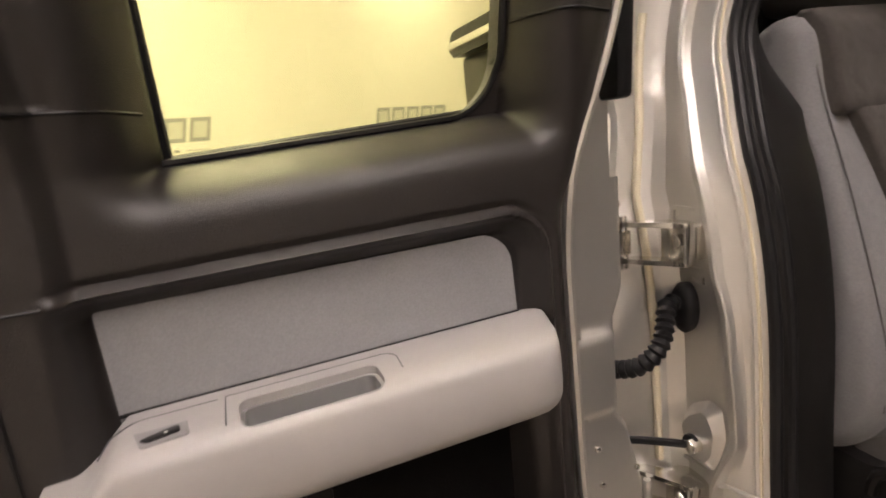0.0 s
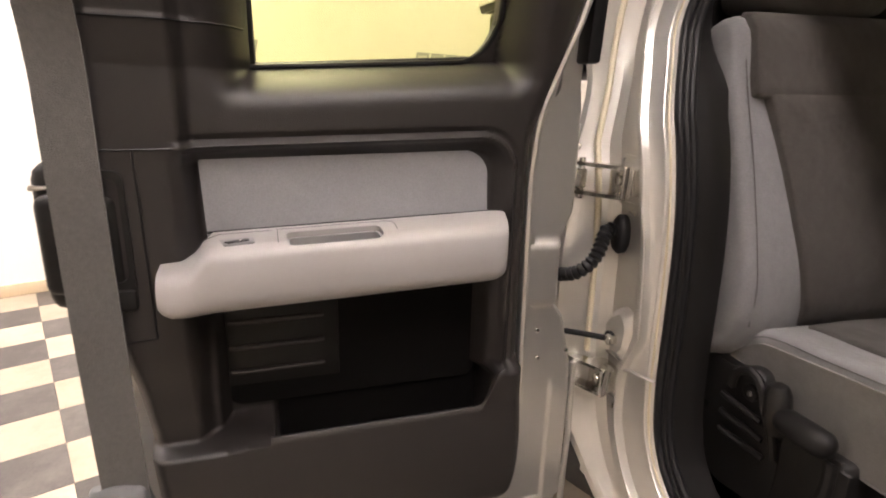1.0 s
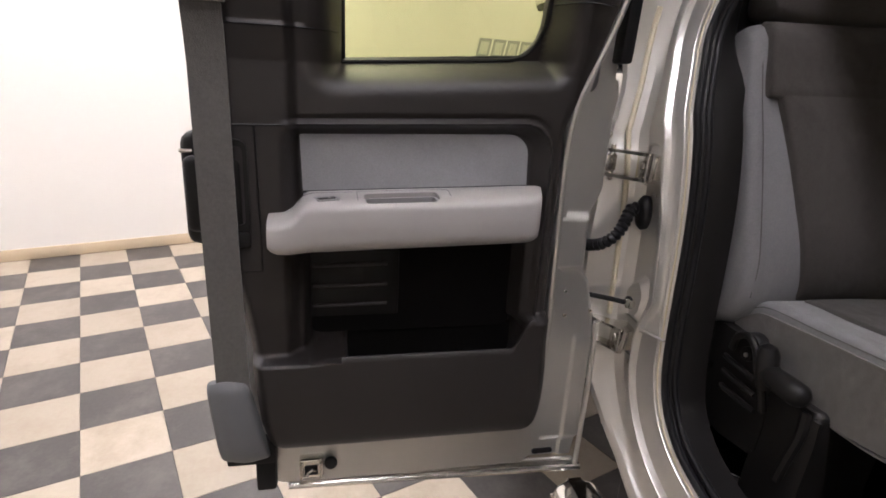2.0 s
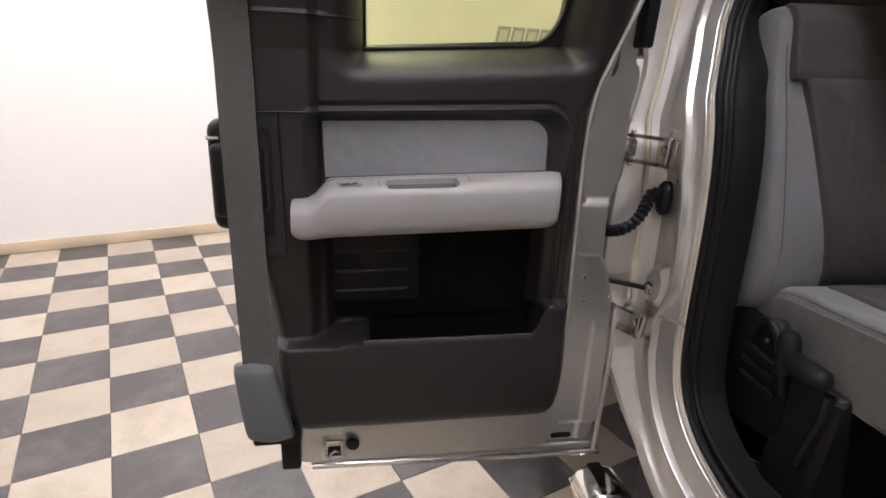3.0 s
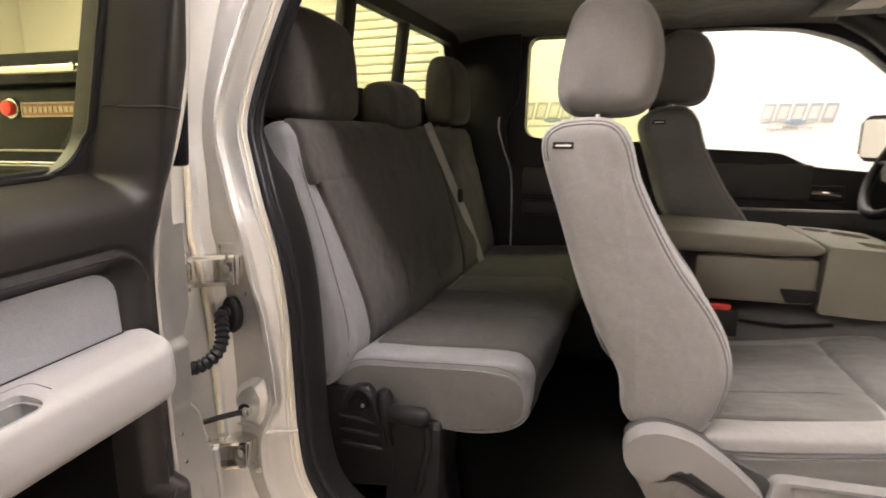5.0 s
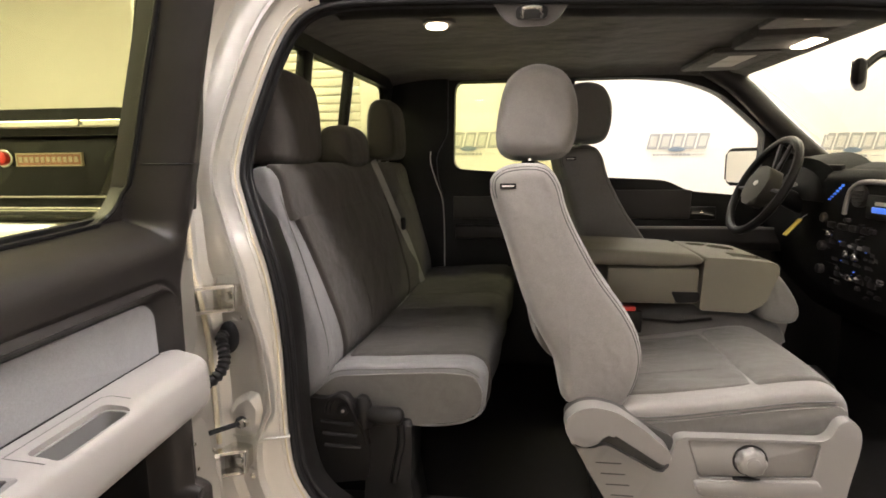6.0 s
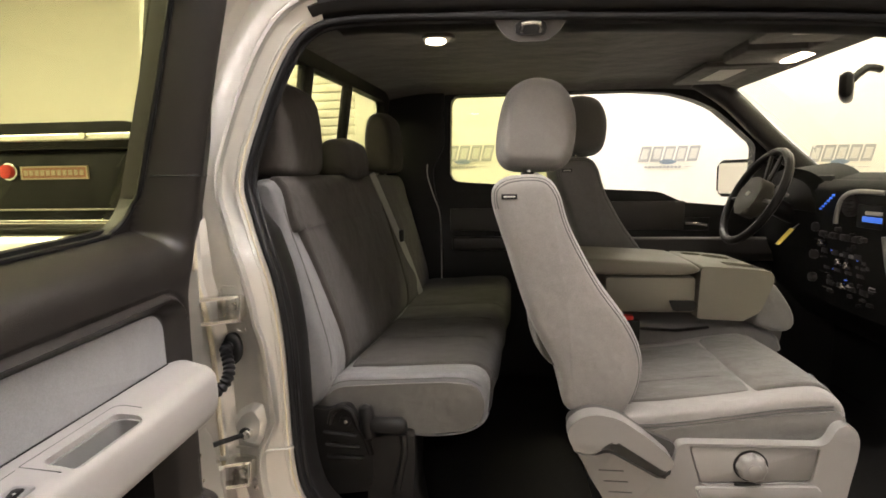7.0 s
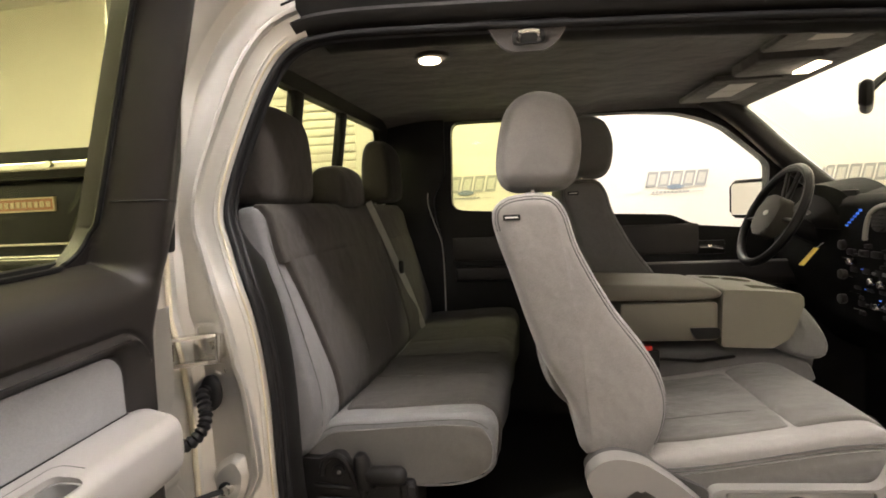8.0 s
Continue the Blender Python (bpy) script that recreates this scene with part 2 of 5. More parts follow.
def glass(name, tint):
    """A thin pane: tinted see-through with a mirror gloss that grows at grazing angles. A ray crosses two faces."""
    m = bpy.data.materials.new(name)
    m.use_nodes = True
    nt = m.node_tree
    nt.nodes.remove(nt.nodes["Principled BSDF"])
    tr, gl, lw, pw, ma, mix = (nt.nodes.new(k) for k in ("ShaderNodeBsdfTransparent", "ShaderNodeBsdfGlossy", "ShaderNodeLayerWeight", "ShaderNodeMath", "ShaderNodeMath", "ShaderNodeMixShader"))
    tr.inputs[0].default_value = (*[math.sqrt(c) for c in tint], 1)
    gl.inputs["Roughness"].default_value = 0.01
    lw.inputs["Blend"].default_value = 0.5
    pw.operation, pw.inputs[1].default_value = "POWER", 5.0
    ma.operation, ma.inputs[1].default_value, ma.inputs[2].default_value = "MULTIPLY_ADD", 0.8, 0.03
    nt.links.new(lw.outputs["Facing"], pw.inputs[0])
    nt.links.new(pw.outputs[0], ma.inputs[0])
    nt.links.new(ma.outputs[0], mix.inputs[0])
    nt.links.new(tr.outputs[0], mix.inputs[1])
    nt.links.new(gl.outputs[0], mix.inputs[2])
    nt.links.new(mix.outputs[0], nt.nodes["Material Output"].inputs[0])
    return m


PAINT = material("silver_metallic_paint", (0.64, 0.625, 0.60), 0.36, 0.86, 0.05, 3, coat=0.25, rough_vary=0.05)
TRIM = material("dark_moulded_plastic", (0.0188, 0.0160, 0.0152), 0.43, 0, 0.2, 7, grain=0.25, grain_scale=700, spec=0.42)
TRIM_BLACK = material("black_plastic", (0.0105, 0.0098, 0.0095), 0.45, 0, 0.2, 9, grain=0.15, grain_scale=500, spec=0.2)
ARM = material("grey_moulded_plastic", (0.335, 0.32, 0.315), 0.46, 0, 0.05, 6, grain=0.12, grain_scale=900)
VALANCE = material("grey_seat_plastic", (0.172, 0.163, 0.156), 0.36, 0, 0.06, 6, grain=0.12, grain_scale=800)
INSERT = fabric("grey_insert_cloth", (0.27, 0.27, 0.285), 0.15, 1500, 0.04)
CLOTH = fabric("light_grey_cloth", (0.168, 0.157, 0.147), 0.3, 1100)
CLOTH_BENCH = fabric("grey_bench_cloth", (0.146, 0.144, 0.147), 0.35, 1000)
# these two are darkened beyond the cloth's own tone for the cab's shade
CLOTH_SEAT = fabric("shaded_worn_grey_cloth", (0.049, 0.045, 0.0415), 0.5, 700, 0.15, 0.10)
CLOTH_DARK = fabric("shaded_dark_grey_cloth", (0.047, 0.0415, 0.0375), 0.5, 700, 0.15, 0.12)
# cushion sides: the shade below the piping is put into this colour
CLOTH_SHADE = fabric("shaded_grey_cloth", (0.090, 0.084, 0.077), 0.35, 1000)
CLOTH_MID = fabric("grey_green_cloth", (0.070, 0.0655, 0.057), 0.4, 900)
# darker copy of CLOTH for seats deeper in the cab, shade included
CLOTH_FAR = fabric("shaded_mid_grey_cloth", (0.135, 0.13, 0.125), 0.4, 900)
PIPING = material("seam_thread", (0.055, 0.053, 0.05), 0.8)
# near-black for added sheets that paint shade into the door's recesses
SHADE_BLACK = material("recess_shade_black", (0.0065, 0.006, 0.006), 0.95, 0, 0.2, 20, grain=0.3, grain_scale=500, spec=0.05)
RUBBER = material("black_rubber", (0.009, 0.009, 0.010), 0.42, 0, 0.15, 12, grain=0.1, grain_scale=300, spec=0.22)
CHROME = material("chrome", (0.75, 0.74, 0.72), 0.12, 1.0, 0.05, 20, rough_vary=0.06)
ZINC = material("zinc_plated_steel", (0.70, 0.68, 0.63), 0.20, 1.0, 0.15, 40, rough_vary=0.1)
DULL = material("dull_steel", (0.42, 0.40, 0.37), 0.35, 0.9, 0.2, 40)
WEBBING = fabric("grey_belt_webbing", (0.098, 0.093, 0.088), 0.6, 500)
BOOT = material("grey_belt_boot", (0.105, 0.107, 0.112), 0.5, 0, 0.06, 8, grain=0.1)
HEADLINER = fabric("grey_headliner_cloth", (0.058, 0.053, 0.050), 0.3, 900)
CARPET = material("black_carpet", (0.020, 0.019, 0.018), 0.95, 0, 0.3, 30, grain=0.6, grain_scale=350, spec=0.05)
GLASS_TINT = glass("tinted_privacy_glass", (0.69, 0.71, 0.385))
GLASS_CLEAR = glass("clear_glass", (0.95, 0.96, 0.90))
GLASS_SHIELD = glass("windscreen_glass", (0.90, 0.88, 0.56))
WALL = material("cream_wall_paint", (0.86, 0.83, 0.77), 0.7, 0, 0.02, 1.5, grain=0.05, grain_scale=120)
SEALER = material("cream_seam_sealer", (0.62, 0.56, 0.42), 0.4, 0.1, 0.1, 12)
BASE = material("tan_baseboard", (0.62, 0.50, 0.34), 0.5, 0, 0.08, 5)
CEIL = material("white_ceiling_tile", (0.75, 0.74, 0.70), 0.9, 0, 0.05, 20)
SIGN = material("grey_blue_sign_vinyl", (0.36, 0.37, 0.37), 0.5, 0, 0.05, 5)
SIGN_PALE = material("pale_grey_sign_vinyl", (0.62, 0.61, 0.57), 0.5, 0, 0.12, 40)
SIGN_DARK = material("dark_blue_sign_vinyl", (0.20, 0.26, 0.34), 0.4, 0, 0.05, 5)
LAMP = material("lamp_diffuser", LIGHT_COLOUR, 0.5, emit=PANEL_POWER)
DOME = material("lit_dome_lens", (1.0, 0.80, 0.55), 0.4, emit=DOME_POWER)
CON = material("olive_grey_plastic", (0.125, 0.115, 0.088), 0.5, 0, 0.06, 8, grain=0.15)
TOOLBOX = material("black_powder_coat", (0.007, 0.007, 0.008), 0.34, 0, 0.2, 8, grain=0.06, grain_scale=300, spec=0.2)
RED = material("red_plastic", (0.55, 0.03, 0.02), 0.35)
SILVER = material("satin_silver_plastic", (0.36, 0.35, 0.34), 0.32, 0.6, 0.05, 10)
DASH = material("black_grained_dash", (0.010, 0.0095, 0.009), 0.75, 0, 0.2, 9, grain=0.3, grain_scale=400, spec=0.10)
ORANGE = material("orange_printed_label", (0.30, 0.13, 0.07), 0.5, 0, 0.2, 30)
LABEL_TAN = material("tan_print", (0.42, 0.34, 0.24), 0.5)
LABEL = material("pale_label", (0.60, 0.58, 0.54), 0.5)
BLUE_LIT = material("blue_lit_display", (0.06, 0.20, 0.9), 0.3, emit=0.45)
YELLOW = material("yellow_tag", (0.75, 0.55, 0.10), 0.6)
WHITE_MARK = material("pale_grey_mark", (0.45, 0.45, 0.45), 0.4)

# ---- the room ----
GRID = radians(20.3)
TILE = 0.3048
ROOM = Matrix.Translation((-3.3426, -2.9293, 0)) @ Matrix.Rotation(GRID, 4, "Z")     # x away from the end wall, y along it


def room_part(name, bm, mat, kind="structure", m=ROOM, angle=35):
    ob = part(name, bm, mat, None, "", angle)
    ob.matrix_basis = m
    if kind:
        tagged(ob, kind=kind)
    return ob


tagged(room_part("wall_end", box(-0.2, 0, -5, 9.5, 0, 3.75), WALL), "plain cream painted showroom wall", "wall")
tagged(room_part("baseboard", box(0.0, 0.014, -5, 9.5, 0, 0.085, 0.004), BASE), "tan vinyl baseboard along the cream wall", "baseboard")
SIDE = Matrix.Translation((0.4, 3.6, 0)) @ Matrix.Rotation(radians(-4), 4, "Z")
tagged(room_part("wall_side", box(-8, 8, 0, 0.2, 0, 3.75), WALL, m=SIDE), "cream painted showroom wall beyond the truck", "wall")
tagged(room_part("wall_front", box(7.0, 7.2, -7, 6, 0, 3.75), WALL, m=Matrix()), "plain cream painted showroom wall", "wall")
tagged(room_part("wall_near", box(-4.5, 7.2, -6.7, -6.5, 0, 3.75), WALL, m=Matrix()), "plain cream painted showroom wall", "wall")
tagged(room_part("ceiling", box(-9, 9, -8, 6, 3.75, 3.85), CEIL, m=Matrix()), "white tiled showroom ceiling", "ceiling")
floor = tagged(room_part("floor", box(-0.2, 13, -6, 11, -0.06, -0.006), material("floor_screed", (0.10, 0.09, 0.08), 0.8)), "checkered black and cream vinyl tile floor", "floor")


def sign(name, m, w, h):
    """A wall sign: five slanted outlined blocks, an oval badge and a small line."""
    s = thing(name, "grey and blue showroom wall sign of slanted block shapes", "wall sign", group="wall signs")
    s.matrix_basis = m
    k = 0.22 * h
    cw = w / 5
    for i in range(5):
        x0, x1 = i * cw + 0.04 * cw, (i + 1) * cw - 0.10 * cw
        o = [(x0, 0), (x1, 0), (x1 + k, h), (x0 + k, h)]
        c = sum((Vector(p) for p in o), Vector((0, 0))) / 4
        inner = [tuple(c + (Vector(p) - c) * 0.66) for p in o]
        part("block", ring_prism(o, inner, "y", -0.004, 0.0, 16), SIGN, s)
        part("block_fill", prism(inner, "y", -0.0025, 0.0), SIGN_PALE, s)
    part("badge", loft([[Vector((w / 2 + 0.14 * w * math.cos(a), y, -0.02 * h + 0.15 * h * math.sin(a))) for a in (2 * math.pi * q / 28 for q in range(28))] for y in (-0.010, -0.005)]), SIGN_DARK, s, "blue-grey oval badge")
    for i in range(10):
        part("small_bar", box((0.12 + 0.062 * i) * w, (0.165 + 0.062 * i) * w, -0.004, 0, -0.42 * h, -0.28 * h), SIGN, s)
    part("line", box(0.78 * w, 0.95 * w, -0.004, 0, -0.36 * h, -0.33 * h), SIGN, s)
    return s


END_SIGN = ROOM @ Matrix.Rotation(radians(90), 4, "Z")
for u in (1.40, 3.84):
    sign("wall_sign", END_SIGN @ Matrix.Translation((u, -0.001, 1.63)), 0.90, 0.18)
for u, w, h in ((-0.445, 0.52, 0.14), (1.28, 0.47, 0.125), (2.555, 0.46, 0.13)):
    sign("wall_sign", SIDE @ Matrix.Translation((u, -0.001, 1.70 - 0.017 * u)), w, h)

# a white sectional overhead door behind the truck, seen through the rear window
shutter_door = thing("overhead_door", "white ribbed sectional overhead door in the wall", "garage door", kind="structure")
shutter_door.matrix_basis = SIDE
for i in range(36):
    part("slat", prism(rounded([(-0.006, 0.02 + i * 0.075), (-0.024, 0.032 + i * 0.075), (-0.024, 0.080 + i * 0.075), (-0.006, 0.092 + i * 0.075)], 0.004, 2), "x", -2.75, -1.16), WALL, shutter_door)

# ceiling lights
for x, y in [(-2.2, -0.7), (-0.55, -0.9), (1.1, -0.6), (2.75, -0.6), (-1.6, -2.7), (-3.0, -1.6), (-2.3, -4.2), (0.9, -4.6), (-4.4, 1.4), (-0.4, 3.0), (1.4, 3.0), (3.2, 3.0), (5.0, 2.6)]:
    lampt = thing("ceiling_light", "long white fluorescent ceiling light, switched on", "ceiling light", (x, y, 3.75), "ceiling lights")
    part("frame", ring_prism(rect(-0.80, 0.80, -0.17, 0.17), rect(-0.77, 0.77, -0.14, 0.14), "z", -0.06, -0.004, 8), CEIL, lampt)
    part("diffuser", box(-0.77, 0.77, -0.14, 0.14, -0.045, -0.03), LAMP, lampt)

# ---- the truck's cab ----
truck = thing("pickup_truck", "silver extended-cab pickup truck with its side doors open", "pickup truck", (0.8, 0.62, 0))


def tpart(name, bm, mat, label="", angle=35):
    return part_at(name, bm, mat, truck, label, angle)


SKEW = 0.054     # the truck stands a little askew to the room's measure: its rear wall and bench run forward with y


def skewed(bm):
    for v in bm.verts:
        v.co.x += SKEW * v.co.y
    return bm


OPENING = [(2.0, 0.70), (1.2, 0.70), (0.6, 0.708), (0.36, 0.724), (0.272, 0.741), (0.196, 0.775), (0.140, 0.836), (0.114, 0.938), (0.104, 1.213), (0.080, 1.37), (0.036, 1.496),
           (0.013, 1.584), (0.045, 1.72), (0.095, 1.855), (0.15, 1.925), (0.24, 1.947), (0.45, 1.945), (0.73, 1.933), (1.37, 1.897), (1.62, 1.84)]
CURVE = [Vector((p.x, p.y)) for p in spline([Vector(p).to_3d() for p in OPENING], 0.02)]


def depth(z):
    """How far out the side of the cab stands at a height: it leans in above the belt line."""
    return -0.12 + 0.12 * min(1, max(0, (z - 1.42) / 0.53))


def out_normal(i):
    a, b = CURVE[max(0, i - 2)], CURVE[min(len(CURVE) - 1, i + 2)]
    d = (b - a).normalized()
    return Vector((d.y, -d.x)) * -1


def ridge_at(z):
    """How far out the jamb's bevelled ridge runs at a height: it steps in beside the loom and out at the check strap."""
    return np.interp(z, *zip((0.70, 0.080), (0.88, 0.082), (0.945, 0.074), (0.965, 0.068), (1.035, 0.029), (1.09, 0.031), (1.235, 0.042), (1.255, 0.052), (2.0, 0.054)))


def sweep(section, lo, hi, bevel=False, flare=0.0):
    """A strip along the door opening: section of (outward, across). With flare it turns away behind the upper pillar."""
    bm = bmesh.new()
    rows = []
    for i in range(lo, hi):
        n, p = out_normal(i), CURVE[i]
        k = min(1.0, max(0.2, (p.x + 0.06) / 0.13)) if n.x < -0.4 else 1.0     # the cab ends just behind the jamb
        b = 0.8 * min(1.0, max(0.0, -n.y * 1.3))                             # under the sill the outer lip stays close
        out = [(o if o < 0.06 else 0.06 + (o - 0.06) * k, dy if o < 0.12 or dy > 0 else -0.013 + (dy + 0.013) * (1 - b)) for o, dy in section]
        if bevel and p.x < 0.7:
            r = ridge_at(p.y)
            out = [(float(np.interp(o, (0.020, 0.055, 0.10), (0.020, r, 0.10))) if 0.020 < o < 0.10 else o, dy) for o, dy in out]
        if flare:
            f = flare * min(1.0, max(0.0, (p.y - 1.46) / 0.16)) if n.x < -0.2 else 0.0
            low = 0.85 * min(1.0, max(0.0, -n.y * 1.4 - 0.4))     # it lies flat along the sill
            out = [((o if o > 0 else o * (1 - low)) + f * max(0.0, dy - 0.02), dy) for o, dy in out]
        rows.append([bm.verts.new((p.x + n.x * o, depth(p.y) + dy, p.y + n.y * o)) for o, dy in out])
    for a, b in zip(rows, rows[1:]):
        for k in range(len(section) - 1):
            bm.faces.new((a[k], a[k + 1], b[k + 1], b[k]))
    return bm


TOP = next(i for i, p in enumerate(CURVE) if p.y > 1.93)
JAMB = [(-0.004, 0.03), (0.001, 0.012), (0.004, 0.004), (0.009, 0.000), (0.014, -0.003), (0.020, -0.006), (0.040, -0.011), (0.049, -0.017), (0.053, -0.0265), (0.057, -0.0280), (0.062, -0.0280), (0.067, -0.022), (0.074, -0.019), (0.10, -0.014), (0.128, -0.013), (0.146, -0.032), (0.156, -0.062), (0.160, -0.090), (0.168, -0.112), (0.180, -0.122), (0.190, -0.110), (0.192, 0.02)]
RAIL = [(0.004, 0.03), (0.012, 0.0), (0.022, -0.012), (0.035, -0.016), (0.045, -0.008), (0.08, -0.02), (0.12, 0.03)]
tpart("side_panel", sweep(JAMB, 0, TOP + 2, True), PAINT, "bright silver painted door jamb with stepped flanges", 24)
tpart("roof_rail", sweep(RAIL, TOP, len(CURVE)), TRIM_BLACK, "dark roof rail over the door opening")


def strip(o, dy, r):
    pts = [(p.x + out_normal(i).x * o, depth(p.y) + dy, p.y + out_normal(i).y * o) for i, p in enumerate(CURVE)]
    return tube(pts, r, 10)


seam_pts = []
for i, p in enumerate(CURVE[:TOP]):
    n = out_normal(i)
    if 0.96 < p.y < 1.62 and p.x < 0.3:
        o = 0.06 + 0.088 * min(1.0, max(0.2, (p.x + 0.06) / 0.13))
        seam_pts.append((p.x + n.x * o, depth(p.y) - 0.050, p.y + n.y * o))
tpart("seam_sealer", tube(seam_pts, 0.006, 8), SEALER, "cream sealer bead along the jamb seam")
for z, x0, x1 in ((1.243, -0.004, 0.040), (0.892, 0.01, 0.052)):
    tpart("jamb_crease", tube([(x0, -0.134, z + 0.004), (x0 + 0.012, -0.132, z), (x1 - 0.015, -0.127, z), (x1, -0.128, z + 0.008)], 0.004, 8), PAINT)
tpart("seam_sealer", tube([(p.x + out_normal(i).x * 0.0125, depth(p.y) - 0.0030, p.y + out_normal(i).y * 0.0125) for i, p in enumerate(CURVE[:TOP]) if p.x < 1.0], 0.0022, 6), SEALER)
tpart("jamb_ridge", tube([(p.x + out_normal(i).x * ridge_at(p.y), depth(p.y) - 0.0268, p.y + out_normal(i).y * ridge_at(p.y)) for i, p in enumerate(CURVE[:TOP]) if p.x < 0.9], 0.0028, 8), PAINT, "bright rolled ridge along the jamb")
tpart("jamb_ridge", tube([(p.x + out_normal(i).x * 0.0205, depth(p.y) - 0.0068, p.y + out_normal(i).y * 0.0205) for i, p in enumerate(CURVE[:TOP]) if p.x < 0.9], 0.0020, 8), PAINT)
tpart("jamb_ledge", tube(spline([(0.040, -0.142, 0.955), (0.060, -0.141, 0.964), (0.090, -0.136, 0.967), (0.114, -0.126, 0.968)], 0.01), 0.0035, 8), PAINT, "pressed ledge across the jamb below the check strap")
tpart("underbody", box(-0.10, 2.05, -0.03, 1.28, 0.32, 0.555, 0.02), RUBBER, "black underside of the cab")
tpart("weather_strip", strip(-0.004, 0.004, 0.008), RUBBER, "black rubber weather strip round the door opening")
tpart("weather_strip", strip(-0.011, 0.022, 0.007), RUBBER)
INNER = [(0.004, 0.006), (-0.006, 0.006), (-0.011, 0.014), (-0.015, 0.028), (-0.019, 0.045), (-0.022, 0.066), (-0.018, 0.09), (0.04, 0.12)]
tpart("pillar_trim", sweep(INNER, 0, len(CURVE), False, 1.1), TRIM_BLACK, "black inner trim round the door opening")

# floor of the cab, sill plate, rocker side and running board
tpart("cab_floor", box(-0.06, 2.3, 0.02, 1.3, 0.56, 0.63, 0.01), CARPET, "black carpet")
tpart("sill_plate", prism(rounded([(-0.085, 0.66), (-0.075, 0.706), (0.095, 0.702), (0.115, 0.62), (0.02, 0.60)], 0.012), "x", 0.13, 2.0), TRIM, "black ribbed plastic sill plate")
for i in range(14):
    for x, y in ((0.205, -0.018), (0.208, 0.016)):
        tpart("tread_mark", tube([(x + i * 0.036, y, 0.7055), (x + 0.018 + i * 0.036, y + 0.016, 0.7048)], 0.0014, 6), LABEL)
board = thing("running_board", "oval running board with a chrome end cap under the sill", "running board", (0.6, -0.19, 0.45))
part_at("bar", prism(rounded(rect(-0.245, -0.135, 0.42, 0.50), 0.04, 6), "x", 0.075, 2.2), TRIM_BLACK, board)
part_at("end_cap", prism(rounded(rect(-0.250, -0.130, 0.415, 0.505), 0.045, 6), "x", -0.045, 0.075, 0.02, 3), CHROME, board, "chrome end cap")

# far side of the cab
Y_FAR = 1.33
LEFT_REAR = rounded([(0.335, 1.56), (0.60, 1.54), (0.82, 1.54), (0.82, 1.95), (0.345, 1.955)], 0.05)
LEFT_FRONT = rounded([(0.88, 1.522), (1.03, 1.515), (1.29, 1.502), (1.395, 1.452), (1.60, 1.434), (1.685, 1.432), (1.692, 1.705), (1.598, 1.79), (1.509, 1.865), (1.427, 1.904), (1.318, 1.936), (1.15, 1.95), (0.88, 1.955)], 0.03)
tpart("far_door_rear", ring_prism([(0.29, 0.50), (0.85, 0.50), (0.85, 2.0), (0.29, 2.0)], LEFT_REAR, "y", Y_FAR, Y_FAR + 0.07), TRIM_BLACK, "dark inner side of the closed rear door")
tpart("far_pillar", prism(rounded([(0.02, 2.0), (0.315, 2.0), (0.312, 1.72), (0.255, 1.62), (0.262, 1.52), (0.288, 1.42), (0.288, 0.55), (0.03, 0.55)], 0.03, 4), "y", 1.315, 1.40, 0.015, 3), TRIM_BLACK, "dark moulded pillar trim")
tpart("far_pillar_back", box(0.03, 0.335, 1.345, 1.40, 0.5, 2.0), TRIM_BLACK)
# weatherstrip edge, coloured pale for the light it catches
tpart("door_gap_strip", tube(spline([(0.232, 1.312, 1.64), (0.230, 1.312, 1.59), (0.258, 1.312, 1.495), (0.284, 1.312, 1.42), (0.292, 1.312, 1.30), (0.292, 1.312, 1.0)], 0.02), 0.0030, 6), LABEL, "thin edge of the closed far door, painted pale for its glint")
tpart("far_door_front", ring_prism([(0.852, 0.50), (2.32, 0.50), (2.32, 1.30), (2.15, 1.42), (1.91, 1.585), (1.60, 1.915), (1.52, 2.0), (0.852, 2.0)], LEFT_FRONT, "y", Y_FAR, Y_FAR + 0.07), TRIM_BLACK, "dark inner side of the closed driver's door")
for name, poly, mat in (("far_rear_glass", LEFT_REAR, GLASS_TINT), ("far_front_glass", LEFT_FRONT, GLASS_CLEAR)):
    tpart(name, prism(poly, "y", Y_FAR + 0.008, Y_FAR + 0.012), mat, "tinted side window" if mat is GLASS_TINT else "clear side window")
tpart("far_armrest", prism(rounded([(1.20, 1.30), (1.22, 1.30), (1.33, 1.285), (1.335, 1.20), (1.23, 1.20), (1.20, 1.24)], 0.012), "x", 0.95, 1.75), TRIM, "dark door armrest")
tpart("far_armrest_top", prism(rounded([(1.195, 1.300), (1.20, 1.308), (1.33, 1.295), (1.33, 1.285), (1.22, 1.298)], 0.003), "x", 0.95, 1.72), VALANCE)
tpart("far_insert", box(0.98, 1.40, 1.318, 1.329, 1.33, 1.46, 0.004), TRIM)
tpart("far_insert", box(0.335, 0.80, 1.316, 1.329, 1.325, 1.432, 0.006), TRIM)
tpart("far_rest", box(0.345, 0.80, 1.290, 1.329, 1.235, 1.300, 0.012, 3), TRIM, "dark armrest of the closed rear door")
handle = tpart("door_handle", tube(spline([(1.40, 1.305, 1.36), (1.44, 1.295, 1.36), (1.49, 1.300, 1.352)], 0.01), 0.009, 8), CHROME, "chrome inner door handle")
tpart("handle_cup", box(1.385, 1.51, 1.320, 1.328, 1.325, 1.385, 0.006), TRIM_BLACK)

tpart("far_sill_plate", prism(rounded([(1.16, 0.635), (1.30, 0.668), (1.32, 0.668), (1.32, 0.62), (1.16, 0.62)], 0.006), "x", 1.35, 1.98), SILVER, "bright sill plate inside the driver's door")

